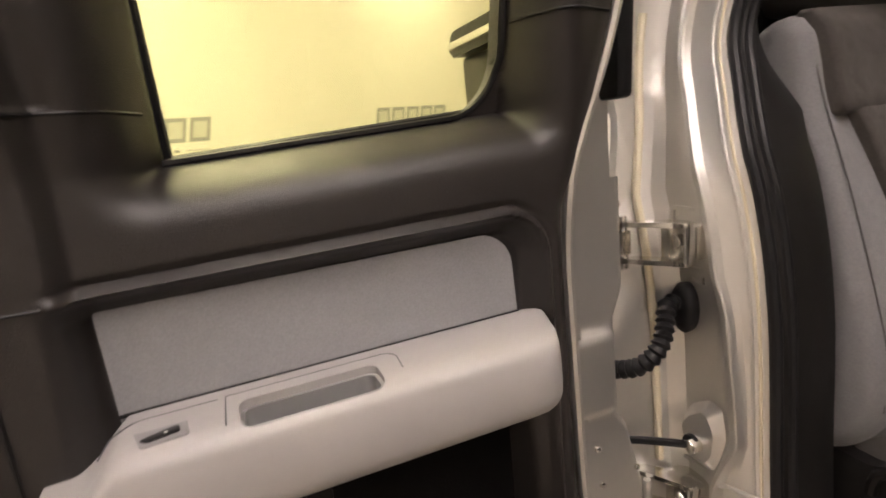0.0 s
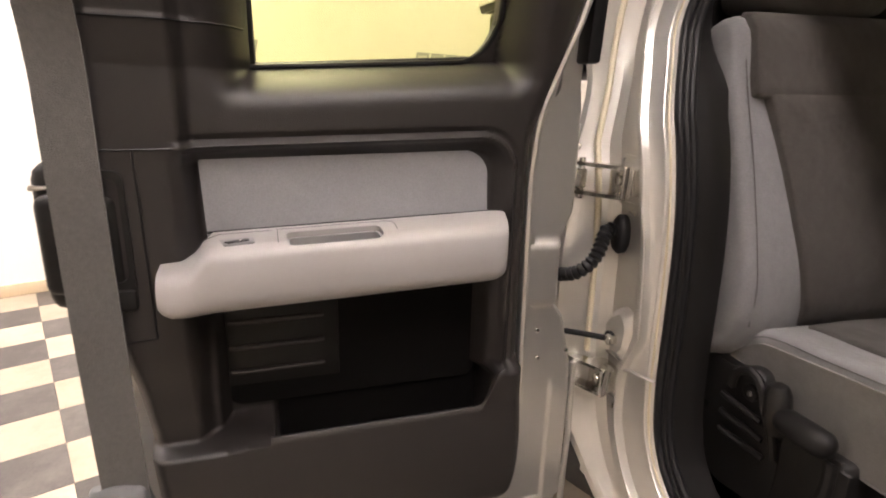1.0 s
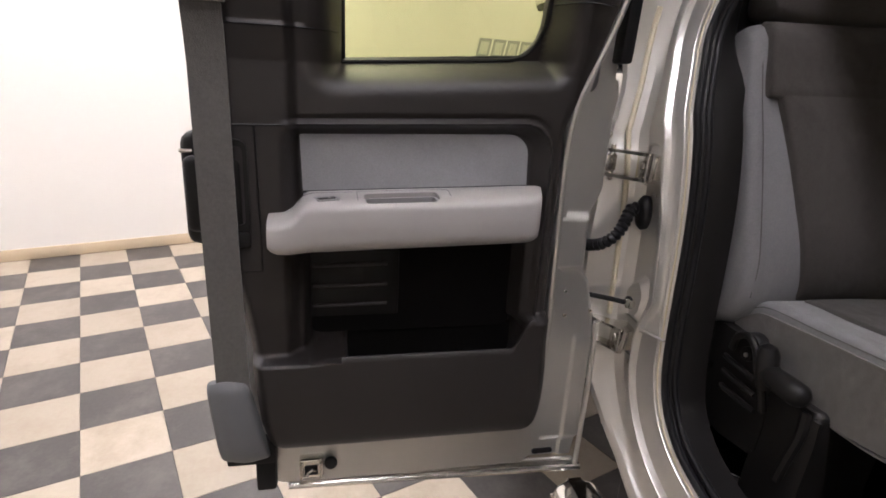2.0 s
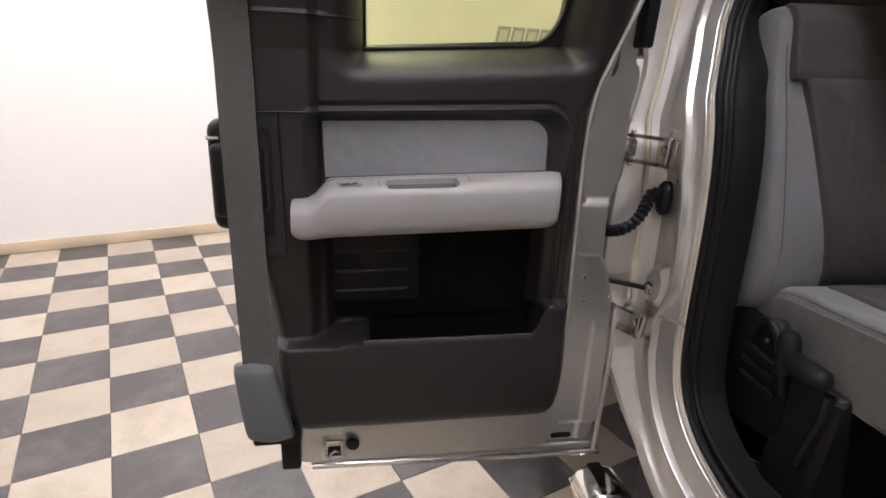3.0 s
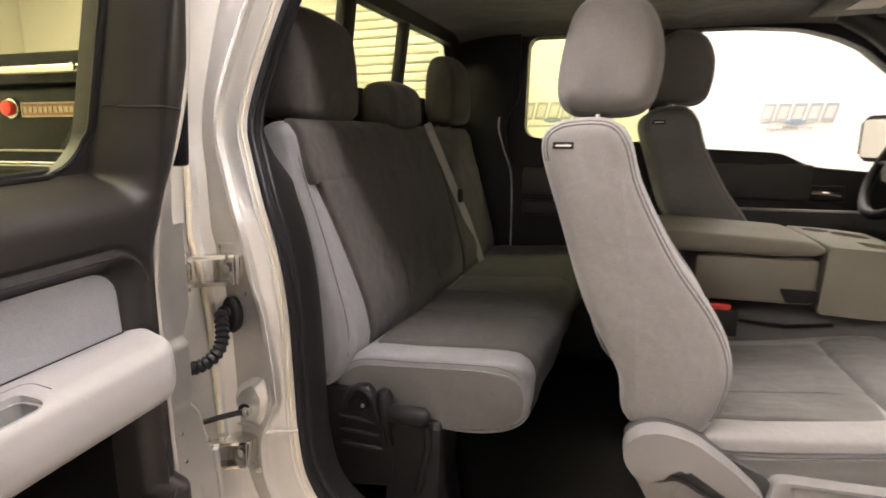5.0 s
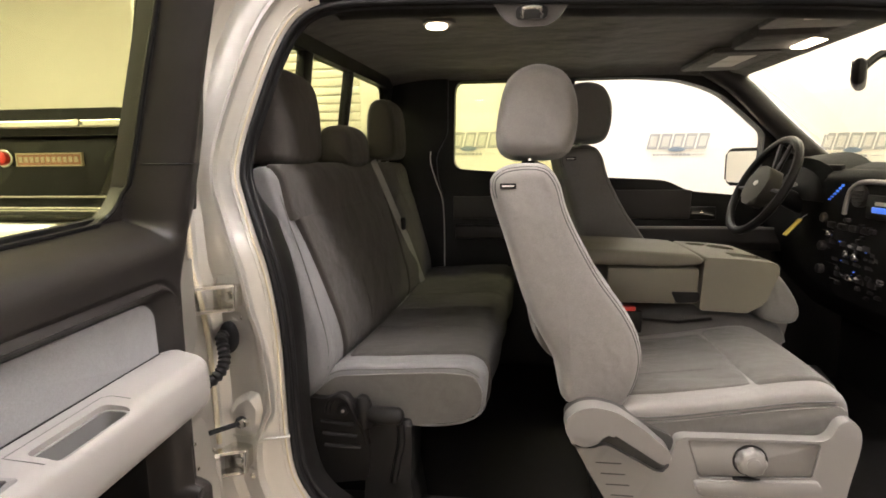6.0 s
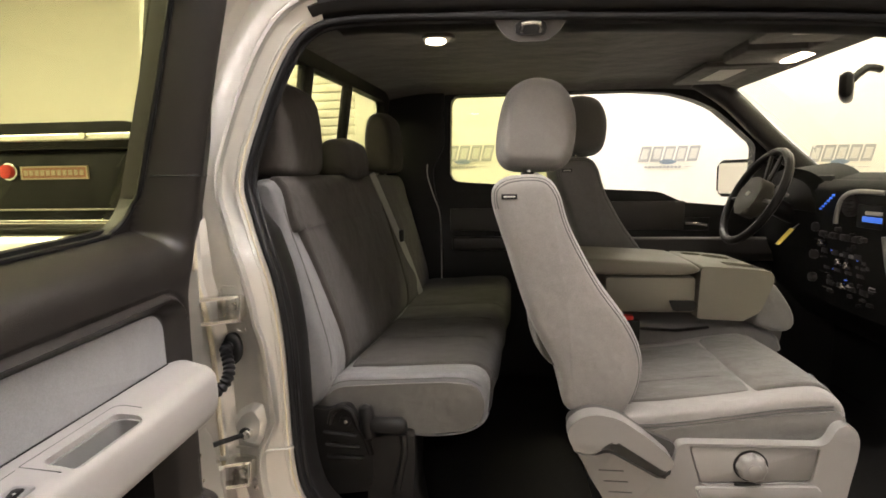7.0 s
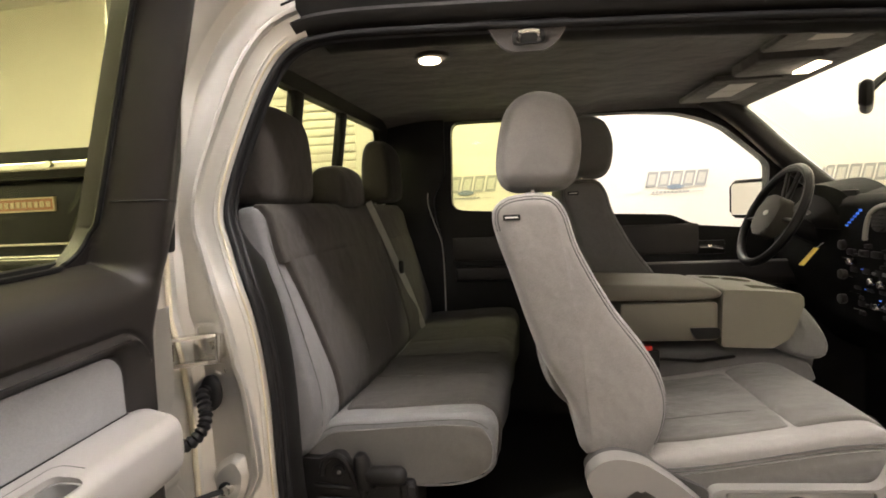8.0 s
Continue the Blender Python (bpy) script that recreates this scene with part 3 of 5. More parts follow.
# rear wall of the cab with its three-part window
REAR = rounded([(0.0, 1.69), (1.262, 1.70), (1.262, 1.922), (0.045, 1.925)], [0.03, 0.05, 0.07, 0.03])


def rear_lean(bm):
    """The rear glass leans forward towards the roof."""
    for v in bm.verts:
        v.co.x += 0.15 * max(0.0, v.co.z - 1.69)
    return skewed(bm)


tpart("rear_wall", rear_lean(ring_prism([(-0.09, 0.60), (1.42, 0.60), (1.42, 2.03), (0.03, 2.03), (-0.09, 1.45)], REAR, "x", -0.09, -0.050)), TRIM_BLACK, "dark rear wall of the cab")
for y0, y1 in ((0.385, 0.448), (0.768, 0.814)):
    tpart("window_mullion", rear_lean(box(-0.085, -0.055, y0, y1, 1.68, 1.94, 0.006)), TRIM_BLACK)
for y0, y1 in ((-0.01, 0.39), (0.442, 0.774), (0.808, 1.272)):
    tpart("rear_pane", rear_lean(box(-0.072, -0.068, y0, y1, 1.68, 1.94)), GLASS_TINT, "tinted rear window pane")

# headliner, roof and windscreen
bm = bmesh.new()
NX, NY = 44, 34
rows = []
for i in range(NX + 1):
    row = []
    for j in range(NY + 1):
        y = 0.0 + 1.36 * j / NY
        x0 = -0.025 + SKEW * y
        x = x0 + (1.59 - x0) * i / NX
        e = min(y / 0.16, (1.36 - y) / 0.16, 1)
        z = 1.945 + 0.045 * math.sin(e * math.pi / 2) - 0.05 * max(0, (x - 1.2) / 0.47) ** 2 - 0.028 * max(0, (0.22 - x + x0) / 0.22) ** 2
        z -= 0.010 * math.exp(-((x - 0.92) / 0.035) ** 2) * min(1, e * 1.2)
        row.append(bm.verts.new((x, y, z)))
    rows.append(row)
for a, b in zip(rows, rows[1:]):
    for j in range(NY):
        bm.faces.new((a[j], a[j + 1], b[j + 1], b[j]))
tpart("headliner", bm, HEADLINER, "grey cloth headliner")
tpart("roof", prism(rounded([(0.02, 2.03), (0.12, 2.06), (0.62, 2.08), (1.15, 2.06), (1.36, 2.0), (1.36, 2.02), (1.15, 2.09), (0.62, 2.11), (0.1, 2.09), (-0.02, 2.05)], 0.01), "x", -0.1, 1.62), PAINT, "silver roof skin")
bm = bmesh.new()
vs = [bm.verts.new(p) for p in ((1.56, -0.02, 1.968), (1.56, 1.31, 1.968), (2.14, 1.32, 1.44), (2.14, -0.03, 1.44))]
bm.faces.new(vs)
tpart("windscreen", bm, GLASS_SHIELD, "large clear windscreen")
tpart("pillar", tube(spline([(1.42, 1.295, 1.99), (1.555, 1.29, 1.90), (1.72, 1.285, 1.737), (1.885, 1.285, 1.59), (2.2, 1.285, 1.33)], 0.03), 0.045, 12), TRIM, "dark sloping windscreen pillar")
tpart("header", prism(rounded([(1.50, 1.950), (1.57, 1.936), (1.60, 1.945), (1.59, 1.985), (1.50, 1.995)], 0.01), "y", 0.0, 1.33), HEADLINER, "windscreen header trim")
tpart("bonnet", prism(rounded([(2.12, 1.0), (2.12, 1.45), (3.4, 1.36), (3.5, 1.0)], 0.06), "y", -0.12, 1.36), PAINT, "silver bonnet")
tpart("firewall", box(2.07, 2.11, -0.1, 1.36, 0.5, 1.43), TRIM_BLACK)

# cargo bed
tpart("bed_side", prism(rounded([(-0.26, 0.7), (-0.27, 1.40), (-0.24, 1.475), (-0.14, 1.475), (-0.13, 1.40), (-0.13, 0.7)], 0.02), "x", -2.1, -0.20), PAINT, "silver side of the cargo bed")
tpart("bed_rail", box(-2.05, -0.22, -0.235, -0.145, 1.4755, 1.490, 0.005), TRIM_BLACK, "black bed rail cap")
tpart("bed_side", prism(rounded([(1.52, 0.7), (1.53, 1.40), (1.50, 1.475), (1.40, 1.475), (1.39, 1.40), (1.39, 0.7)], 0.02), "x", -2.1, -0.20), PAINT)
tpart("bed_floor", box(-2.1, -0.2, -0.13, 1.39, 0.78, 0.83), TRIM_BLACK)
tpart("cab_back", box(-0.13, -0.092, -0.09, 1.42, 0.6, 1.50), PAINT)
for x, y in ((-1.1, -0.16), (-1.1, 1.42), (2.75, -0.14), (2.75, 1.4)):
    w = tpart("wheel", disc((x, y, 0.39), (0, 1, 0), 0.39, 0.26, 40, 0.04), RUBBER, "black tyre")

# ---- toolbox on the bed rails ----
box_t = thing("toolbox", "black powder-coated truck toolbox across the cargo bed rails", "toolbox", (-0.5, 0.6, 1.48))
part_at("body", box(-0.69, -0.19, -0.15, 1.42, 1.492, 1.654, 0.012), TOOLBOX, box_t)
part_at("lid", prism(rounded([(-0.705, 1.655), (-0.712, 1.692), (-0.68, 1.712), (-0.20, 1.712), (-0.172, 1.696), (-0.177, 1.655)], 0.012), "y", -0.17, 1.44, 0.006), TOOLBOX, box_t)
part_at("lock_button", disc((-0.506, -0.158, 1.608), (0, -1, 0), 0.0155, 0.02, 24, 0.003), RED, box_t, "red push lock")
part_at("lock_ring", disc((-0.506, -0.153, 1.608), (0, -1, 0), 0.021, 0.008, 24, 0.003), CHROME, box_t, "chrome ring")
plate = part_at("name_plate", box(-0.475, -0.317, -0.1545, -0.150, 1.592, 1.617, 0.001), ORANGE, box_t, "orange printed label strip")
for i in range(11):
    part_at("print_bar", box(-0.470 + i * 0.0136, -0.461 + i * 0.0136, -0.1560, -0.1544, 1.5985, 1.6105), LABEL_TAN, plate)
part_at("plate_edge", ring_prism(rect(-0.477, -0.315, 1.590, 1.619), rect(-0.474, -0.318, 1.593, 1.616), "y", -0.1565, -0.150, 8), LABEL_TAN, plate)
part_at("lower_strip", box(-0.688, -0.20, -0.154, -0.149, 1.520, 1.5245, 0.001), DULL, box_t)
# chrome strip added for the lamp's reflection on the black lid edge
part_at("lid_glint", prism(rounded(rect(-0.182, -0.166, 1.670, 1.688), 0.007, 4), "x", -0.69, -0.18), CHROME, box_t, "added chrome strip for the lamp's reflection along the lid")
part_at("latch_pin", disc((-0.294, -0.180, 1.681), (0, -1, 0), 0.007, 0.016, 12), CHROME, box_t)
part_at("base_strip", box(-0.688, -0.19, -0.158, -0.150, 1.494, 1.500, 0.001), CHROME, box_t)

# ---- the open rear door ----
door = thing("rear_door", "open rear-hinged truck door with dark trim and grey armrest", "truck door", (-0.05, -0.62, 0.6))
LEAN_IN = 0.27


def sstep(a, b, v):
    t = min(1, max(0, (v - a) / (b - a)))
    return t * t * (3 - 2 * t)


def lean_door(bm):
    """The window frame of the door leans in above the belt line."""
    for v in bm.verts:
        v.co.x += (LEAN_IN - 0.19 * sstep(-0.37, -0.285, v.co.y)) * max(0.0, v.co.z - 1.47)
    return bm


def dpart(name, bm, mat, label="", parent=None, angle=35):
    bmesh.ops.translate(bm, verts=bm.verts, vec=-door.matrix_basis.translation)
    return part(name, bm, mat, parent or door, label, angle)


WINDOW = rounded([(-0.768, 1.474), (-0.40, 1.498), (-0.345, 1.520), (-0.330, 1.60), (-0.345, 1.93), (-0.775, 1.93)], [0.012, 0.05, 0.03, 0.05, 0.03, 0.03])


def edge_right(z):
    """The hinge-side edge of the trim."""
    pts = ((0.70, -0.440), (0.704, -0.416), (0.711, -0.396), (0.722, -0.380), (0.738, -0.367), (0.760, -0.358), (0.79, -0.353), (0.83, -0.351), (0.87, -0.350), (1.30, -0.352), (1.38, -0.350), (1.44, -0.335), (1.50, -0.312), (1.58, -0.288), (1.66, -0.272), (1.99, -0.27))
    return np.interp(z, *zip(*pts))


def edge_left(z):
    pts = ((0.70, -0.84), (0.705, -0.865), (0.714, -0.885), (0.728, -0.900), (0.75, -0.912), (0.80, -0.925), (0.95, -0.940), (1.12, -0.965), (1.99, -0.965))
    return np.interp(z, *zip(*pts))


def rrect(y, z, y0, y1, z0, z1, r):
    """Distance outside a rounded rectangle (minus inside)."""
    qy, qz = abs(y - (y0 + y1) / 2) - (y1 - y0) / 2 + r, abs(z - (z0 + z1) / 2) - (z1 - z0) / 2 + r
    return math.hypot(max(qy, 0), max(qz, 0)) + min(max(qy, qz), 0) - r


def sill(y):
    return 1.474 + 0.060 * (y + 0.768)


def window_gap(y, z):
    """Distance outside the window opening: square at the latch side, round at the hinge side."""
    return max(rrect(y, z, -1.6, -0.392, sill(y), 2.6, 0.07), -0.768 - y)


def pocket_top(y):
    return 0.928 + 0.004 * sstep(-0.845, -0.79, y) + 0.062 * sstep(-0.432, -0.395, y)


def pocket_front(z):
    return 0.062 + 0.010 * math.sin(math.pi * min(1, max(0, (z - 0.72) / 0.22))) - 0.05 * sstep(0.775, 0.70, z) ** 2


def trim_height(y, z):
    """The relief of the door trim: how far its face stands towards the cab."""
    h = 0.032
    # shoulder below and beside the glass
    right = max(0.0, y + 0.392) / 0.060
    left = max(0.0, -0.768 - y) / 0.075
    u = math.hypot(max(0.0, sill(y) - z) / 0.068, max(left, right))
    h -= 0.092 * max(0.0, 1 - u) ** 3.0
    # upright column at the latch edge
    h += 0.020 * sstep(-0.842, -0.862, y) * sstep(1.00, 1.10, z)
    h -= 0.004 * sstep(1.524, 1.528, z) * sstep(-0.82, -0.84, y)
    # raised ridge round the armrest and insert, with a bevel falling in to the cloth
    e = rrect(y, z - 0.034 * (y + 0.385), -1.2, -0.385, 0.6, 1.387, 0.055)
    if z > 0.90:
        k = sstep(-0.876, -0.846, y)
        h += k * (0.0075 * math.exp(-((e + 0.001) / 0.0048) ** 2) - 0.0045 * math.exp(-((e - 0.009) / 0.004) ** 2) - 0.025 * min(1.0, max(0.0, (-e - 0.002) / 0.023)))
    # hollow under the armrest
    hol = rrect(y, z, -0.845, -0.405, 0.90, 1.2, 0.03)
    h -= 0.040 * sstep(0.0, -0.02, hol)
    # map pocket: a ledge at either end, the back wall of the pocket between
    inside = sstep(-0.765, -0.757, y) * sstep(-0.397, -0.405, y)
    low = sstep(pocket_top(y) + 0.009, pocket_top(y) - 0.005, z) * (1 - inside)
    h = h * (1 - low) + low * pocket_front(z)
    h = h * (1 - inside * sstep(0.985, 0.965, z)) - 0.044 * inside * sstep(0.985, 0.965, z)
    # soft fall towards the outer edges
    g = min(y - edge_left(z), edge_right(z) - y, z - 0.695)
    soft = 0.022 - 0.016 * sstep(1.36, 1.44, z) * sstep(-0.42, -0.36, y)
    h -= soft * (1 - min(1, max(0, g) / 0.022)) ** 2
    return max(h, -0.046) if z < 1.4 else h


bm = bmesh.new()
NZ, NYD = 440, 200
zs = [0.70 + 1.28 * i / NZ for i in range(NZ + 1)]
rows = []
for z in zs:
    a, b = edge_left(z), edge_right(z)
    tilt = float(np.interp(z, (1.20, 1.34, 1.41, 1.497), (0.0, 0.034, 0.034, 0.060)))     # rows run with the ridge and the window sill
    row = []
    for j in range(NYD + 1):
        y = a + (b - a) * j / NYD
        row.append(bm.verts.new((trim_height(y, z + tilt * (y + 0.385)), y, z + tilt * (y + 0.385))))
    rows.append(row)
for r0, r1 in zip(rows, rows[1:]):
    for j in range(NYD):
        c = (r0[j].co + r1[j + 1].co) / 2
        if window_gap(c.y, c.z) > -0.002 or c.z > 1.93:
            bm.faces.new((r0[j], r0[j + 1], r1[j + 1], r1[j]))
bmesh.ops.delete(bm, geom=[v for v in bm.verts if not v.link_faces], context="VERTS")
for v in bm.verts:                      # draw the border of the opening onto its true outline
    if v.is_boundary and abs(window_gap(v.co.y, v.co.z)) < 0.010 and v.co.z < 1.925:
        for _ in range(3):
            y, z, d = v.co.y, v.co.z, 0.0004
            g0 = window_gap(y, z)
            gy, gz = (window_gap(y + d, z) - g0) / d, (window_gap(y, z + d) - g0) / d
            n2 = max(0.25, gy * gy + gz * gz)
            v.co.y, v.co.z = y - g0 * gy / n2, z - g0 * gz / n2
rim = bmesh.ops.extrude_edge_only(bm, edges=[e for e in bm.edges if e.is_boundary])
for v in rim["geom"]:
    if isinstance(v, bmesh.types.BMVert):
        v.co.x -= 0.03
lip = [(y, sill(y)) for y in np.linspace(-0.768, -0.47, 20)]
lip += [(-0.462 + 0.07 * math.cos(a), sill(-0.462) + 0.07 + 0.07 * math.sin(a)) for a in np.linspace(-1.5, -0.06, 14)]
lip += [(-0.392, z) for z in np.linspace(sill(-0.462) + 0.08, 1.925, 20)]
dpart("trim_lip", lean_door(tube([(trim_height(y + 0.002, z - 0.002) - 0.004, y, z) for y, z in lip], 0.0055, 8)), RUBBER, "black rubber lip at the window opening")
trim = dpart("trim_panel", lean_door(bm), TRIM, "dark grey grained plastic door trim", None, 60)

# front wall of the map pocket
bm = bmesh.new()
front, rear = [], []
NP = 60
for i in range(NP + 1):
    y = -0.772 + 0.384 * i / NP
    top = pocket_top(y) + 0.004
    col = [(pocket_front(z) + 0.0008, y, z) for z in (0.712 + (top - 0.712) * k / 24 for k in range(25))]
    col += [(col[-1][0] - 0.003, y, top + 0.003), (col[-1][0] - 0.007, y, top + 0.002), (col[-1][0] - 0.010, y, top - 0.004), (0.030, y, 0.72)]
    front.append([bm.verts.new(p) for p in col])
for a, b in zip(front, front[1:]):
    for k in range(len(a) - 1):
        bm.faces.new((a[k], a[k + 1], b[k + 1], b[k]))
dpart("map_pocket", bm, TRIM, "dark plastic front of the map pocket", None, 50)

# added sheet: the armrest's shade painted on the back of the hollow
dpart("hollow_shade", prism(rounded(rect(-0.832, -0.414, 0.950, 1.172), 0.022, 5), "x", -0.0345, -0.0290, 0.002), SHADE_BLACK, "added black sheet for the shade under the armrest")
# added sheet: the shade deep in the pocket
dpart("pocket_shade", box(-0.0435, -0.039, -0.757, -0.405, 0.725, 0.955, 0.002), SHADE_BLACK, "added black sheet for the shade inside the map pocket")

# metal shell round it
SHELL = rounded([(-0.955, 0.60), (-0.215, 0.578), (-0.205, 0.66), (-0.207, 0.95), (-0.235, 1.06), (-0.255, 1.11), (-0.256, 1.185), (-0.226, 1.25), (-0.226, 1.99), (-0.985, 1.99), (-0.985, 0.75)], [0.04, 0.015, 0.03, 0.03, 0.03, 0.03, 0.03, 0.03, 0.05, 0.05, 0.12])
HOLE = rounded([(-0.86, 1.44), (-0.262, 1.44), (-0.262, 1.97), (-0.86, 1.97)], 0.03)
dpart("shell", lean_door(ring_prism(SHELL, HOLE, "x", -0.125, -0.056, 160)), PAINT, "silver painted metal door shell")
dpart("hinge_edge", lean_door(ring_prism(rounded([(-0.93, 0.600), (-0.335, 0.594), (-0.300, 0.70), (-0.310, 1.06), (-0.318, 1.36), (-0.262, 1.58), (-0.25, 1.97), (-0.96, 1.97), (-0.96, 0.7)], 0.05), rounded([(-0.86, 0.72), (-0.42, 0.71), (-0.33, 0.80), (-0.325, 1.36), (-0.28, 1.58), (-0.26, 1.94), (-0.90, 1.94), (-0.90, 0.80)], 0.06), "x", -0.057, -0.014, 140)), PAINT, "raised silver edge flange")


def plate_edge(z):
    pts = ((0.60, -0.222), (0.66, -0.212), (0.95, -0.213), (1.05, -0.238), (1.075, -0.258), (1.185, -0.260), (1.25, -0.232), (1.40, -0.231))
    return np.interp(z, *zip(*pts))


def plate_height(y, z):
    """The pressed face of the door's hinge side: a step, a crease, a stiffening rib and the screw pads below."""
    h = -0.024 + 0.016 * sstep(1.206, 1.188, z) - 0.009 * sstep(1.085, 1.074, z)
    h -= 0.004 * math.exp(-((z - 1.082) / 0.004) ** 2)
    h += 0.005 * sstep(0.93, 0.90, z) * sstep(-0.262, -0.256, y)
    h -= 0.010 * sstep(0.66, 0.645, z)
    g = plate_edge(z) - y
    return h - 0.012 * (1 - min(1, max(0, g) / 0.010)) ** 2


bm = bmesh.new()
rows = []
for i in range(141):
    z = 0.602 + 0.80 * i / 140
    a, b = -0.335, plate_edge(z)
    rows.append([bm.verts.new((plate_height(a + (b - a) * j / 40, z), a + (b - a) * j / 40, z)) for j in range(41)])
for r0, r1 in zip(rows, rows[1:]):
    for j in range(40):
        bm.faces.new((r0[j], r0[j + 1], r1[j + 1], r1[j]))
dpart("hinge_plate", bm, PAINT, "pressed silver plate on the door's hinge side", None, 60)
dpart("pressed_rib", tube(spline([(-0.0265, -0.284, 1.045), (-0.0265, -0.282, 0.86), (-0.0265, -0.296, 0.76), (-0.027, -0.335, 0.69), (-0.030, -0.40, 0.660), (-0.030, -0.50, 0.652)], 0.02), 0.0055, 8), PAINT, "curved pressed rib below the trim")
for y, z in ((-0.295, 1.030), (-0.290, 0.973), (-0.230, 0.982)):
    dpart("plate_screw", disc((-0.017, y, z), (1, 0, 0), 0.0045, 0.008, 10, 0.001), ZINC)
BEAD = spline([(0.0, -0.258, 1.93), (0.0, -0.262, 1.68), (0.0, -0.282, 1.57), (0.0, -0.318, 1.47), (0.0, -0.342, 1.38), (0.0, -0.340, 1.1), (0.0, -0.338, 0.90), (0.0, -0.36, 0.78), (0.0, -0.41, 0.715)], 0.02)
dpart("edge_bead", lean_door(tube([p + Vector((0.010 * sstep(1.30, 1.42, p.z), 0.006, 0)) for p in BEAD], 0.007, 8)), PAINT, "bright rolled edge beside the trim")
dpart("edge_seal", lean_door(tube([p + Vector((-0.008, 0.014, 0)) for p in BEAD], 0.003, 6)), RUBBER)
dpart("channel_end", lean_door(box(-0.075, -0.02, -0.240, -0.214, 1.50, 1.82, 0.006)), RUBBER, "black window channel end")
dpart("bottom_flange", tube([(-0.016, -0.885, 0.590), (-0.016, -0.200, 0.566)], 0.0085, 10), ZINC, "bright folded bottom edge of the door")
dpart("bottom_flange", tube([(-0.022, -0.880, 0.612), (-0.022, -0.225, 0.588)], 0.0045, 8), PAINT)
dpart("bottom_skin", tube([(-0.055, -0.890, 0.572), (-0.055, -0.200, 0.550)], 0.012, 10), PAINT, "silver outer skin turned under the door")
dpart("side_flange", tube([(-0.016, -0.212, 0.575), (-0.018, -0.206, 0.80), (-0.022, -0.207, 0.95)], 0.006, 8), PAINT)
dpart("drain_slot", prism(rounded(rect(-0.335, -0.285, 0.628, 0.640), 0.006), "x", -0.002, 0.002), RUBBER)
dpart("hole_plug", disc((-0.003, -0.795, 0.650), (1, 0, 0), 0.014, 0.012, 20, 0.003), RUBBER, "black rubber hole plug")
latch = dpart("door_latch", box(-0.02, 0.006, -0.86, -0.81, 0.622, 0.668, 0.005), ZINC, "small steel bottom latch")
dpart("latch_mouth", box(0.004, 0.008, -0.85, -0.822, 0.63, 0.655, 0.003), RUBBER, "", latch)
for y in (-0.857, -0.817):
    dpart("latch_cheek", prism(rounded([(y - 0.003, 0.624), (y + 0.003, 0.624), (y + 0.003, 0.664), (y - 0.003, 0.660)], 0.0015, 2), "x", 0.004, 0.013, 0.001, 1), ZINC, "", latch)
dpart("latch_claw", tube([(0.010, -0.846, 0.628), (0.011, -0.842, 0.640), (0.010, -0.833, 0.647), (0.009, -0.827, 0.642)], 0.0035, 8), CHROME, "worn steel claw", latch)

# glass and its seal
dpart("window_glass", lean_door(prism(WINDOW, "x", -0.097, -0.093)), GLASS_TINT, "green-tinted privacy glass")
dpart("glass_seal", lean_door(tube([(-0.086, p[0], p[1]) for p in WINDOW], 0.0085, 8, True)), RUBBER, "black glass run seal")
dpart("frame_cover", lean_door(ring_prism(rounded(rect(-0.980, -0.266, 1.43, 1.985), 0.04), WINDOW, "x", -0.112, -0.098, 120)), TRIM_BLACK)


# insert, armrest and what sits in it
dpart("insert", prism(rounded([(-0.838, 1.238), (-0.418, 1.250), (-0.422, 1.34), (-0.445, 1.362), (-0.842, 1.352)], [0.004, 0.004, 0.03, 0.03, 0.004]), "x", 0.004, 0.0135, 0.002), INSERT, "light grey cloth door insert")
dpart("insert_joint", tube([(0.0145, -0.838, 1.2505), (0.0145, -0.418, 1.2656)], 0.0020, 6), RUBBER)
ARM_SIDE = rounded([(0.004, 1.256), (0.03, 1.262), (0.092, 1.258), (0.108, 1.248), (0.113, 1.215), (0.109, 1.182), (0.092, 1.166), (0.0, 1.170)], [0.004, 0.01, 0.009, 0.009, 0.02, 0.012, 0.012, 0.01], 4)


def tilt_arm(bm):
    """The armrest rises a little towards the hinge side."""
    for v in bm.verts:
        v.co.z += 0.036 * (v.co.y + 0.62)
    return bm



rings = []
ys = [-0.392, -0.394, -0.400, -0.410, -0.425, -0.45] + [-0.48 - 0.02 * k for k in range(17)] + [-0.815, -0.83, -0.842, -0.855, -0.868, -0.882, -0.891, -0.895]
for y in ys:
    e = min(abs(y + 0.390) / 0.028, abs(y + 0.897) / 0.024)
    s = math.sqrt(max(0.02, 1 - (1 - min(1, e)) ** 2))
    drop = 0.030 * sstep(-0.828, -0.862, y)
    ring = []
    for x, z in ARM_SIDE:
        zz = z - drop * sstep(1.15, 1.25, z)
        ring.append(Vector((x * (0.90 + 0.10 * s), y - 0.006 * sstep(-0.55, -0.42, y) - 0.30 * max(0.0, x - 0.04) * sstep(-0.55, -0.42, y), 1.212 + (zz - 1.212) * (0.93 + 0.07 * s if zz > 1.212 else 0.62 + 0.38 * s))))
    rings.append(ring)
arm_bm = loft(rings)
bmesh.ops.recalc_face_normals(arm_bm, faces=arm_bm.faces)
arm = dpart("armrest", tilt_arm(carve(arm_bm, prism(rounded(rect(0.0568, 0.1012, -0.7342, -0.6038), 0.0128), "z", 1.190, 1.30))), ARM, "light grey moulded armrest", None, 45)

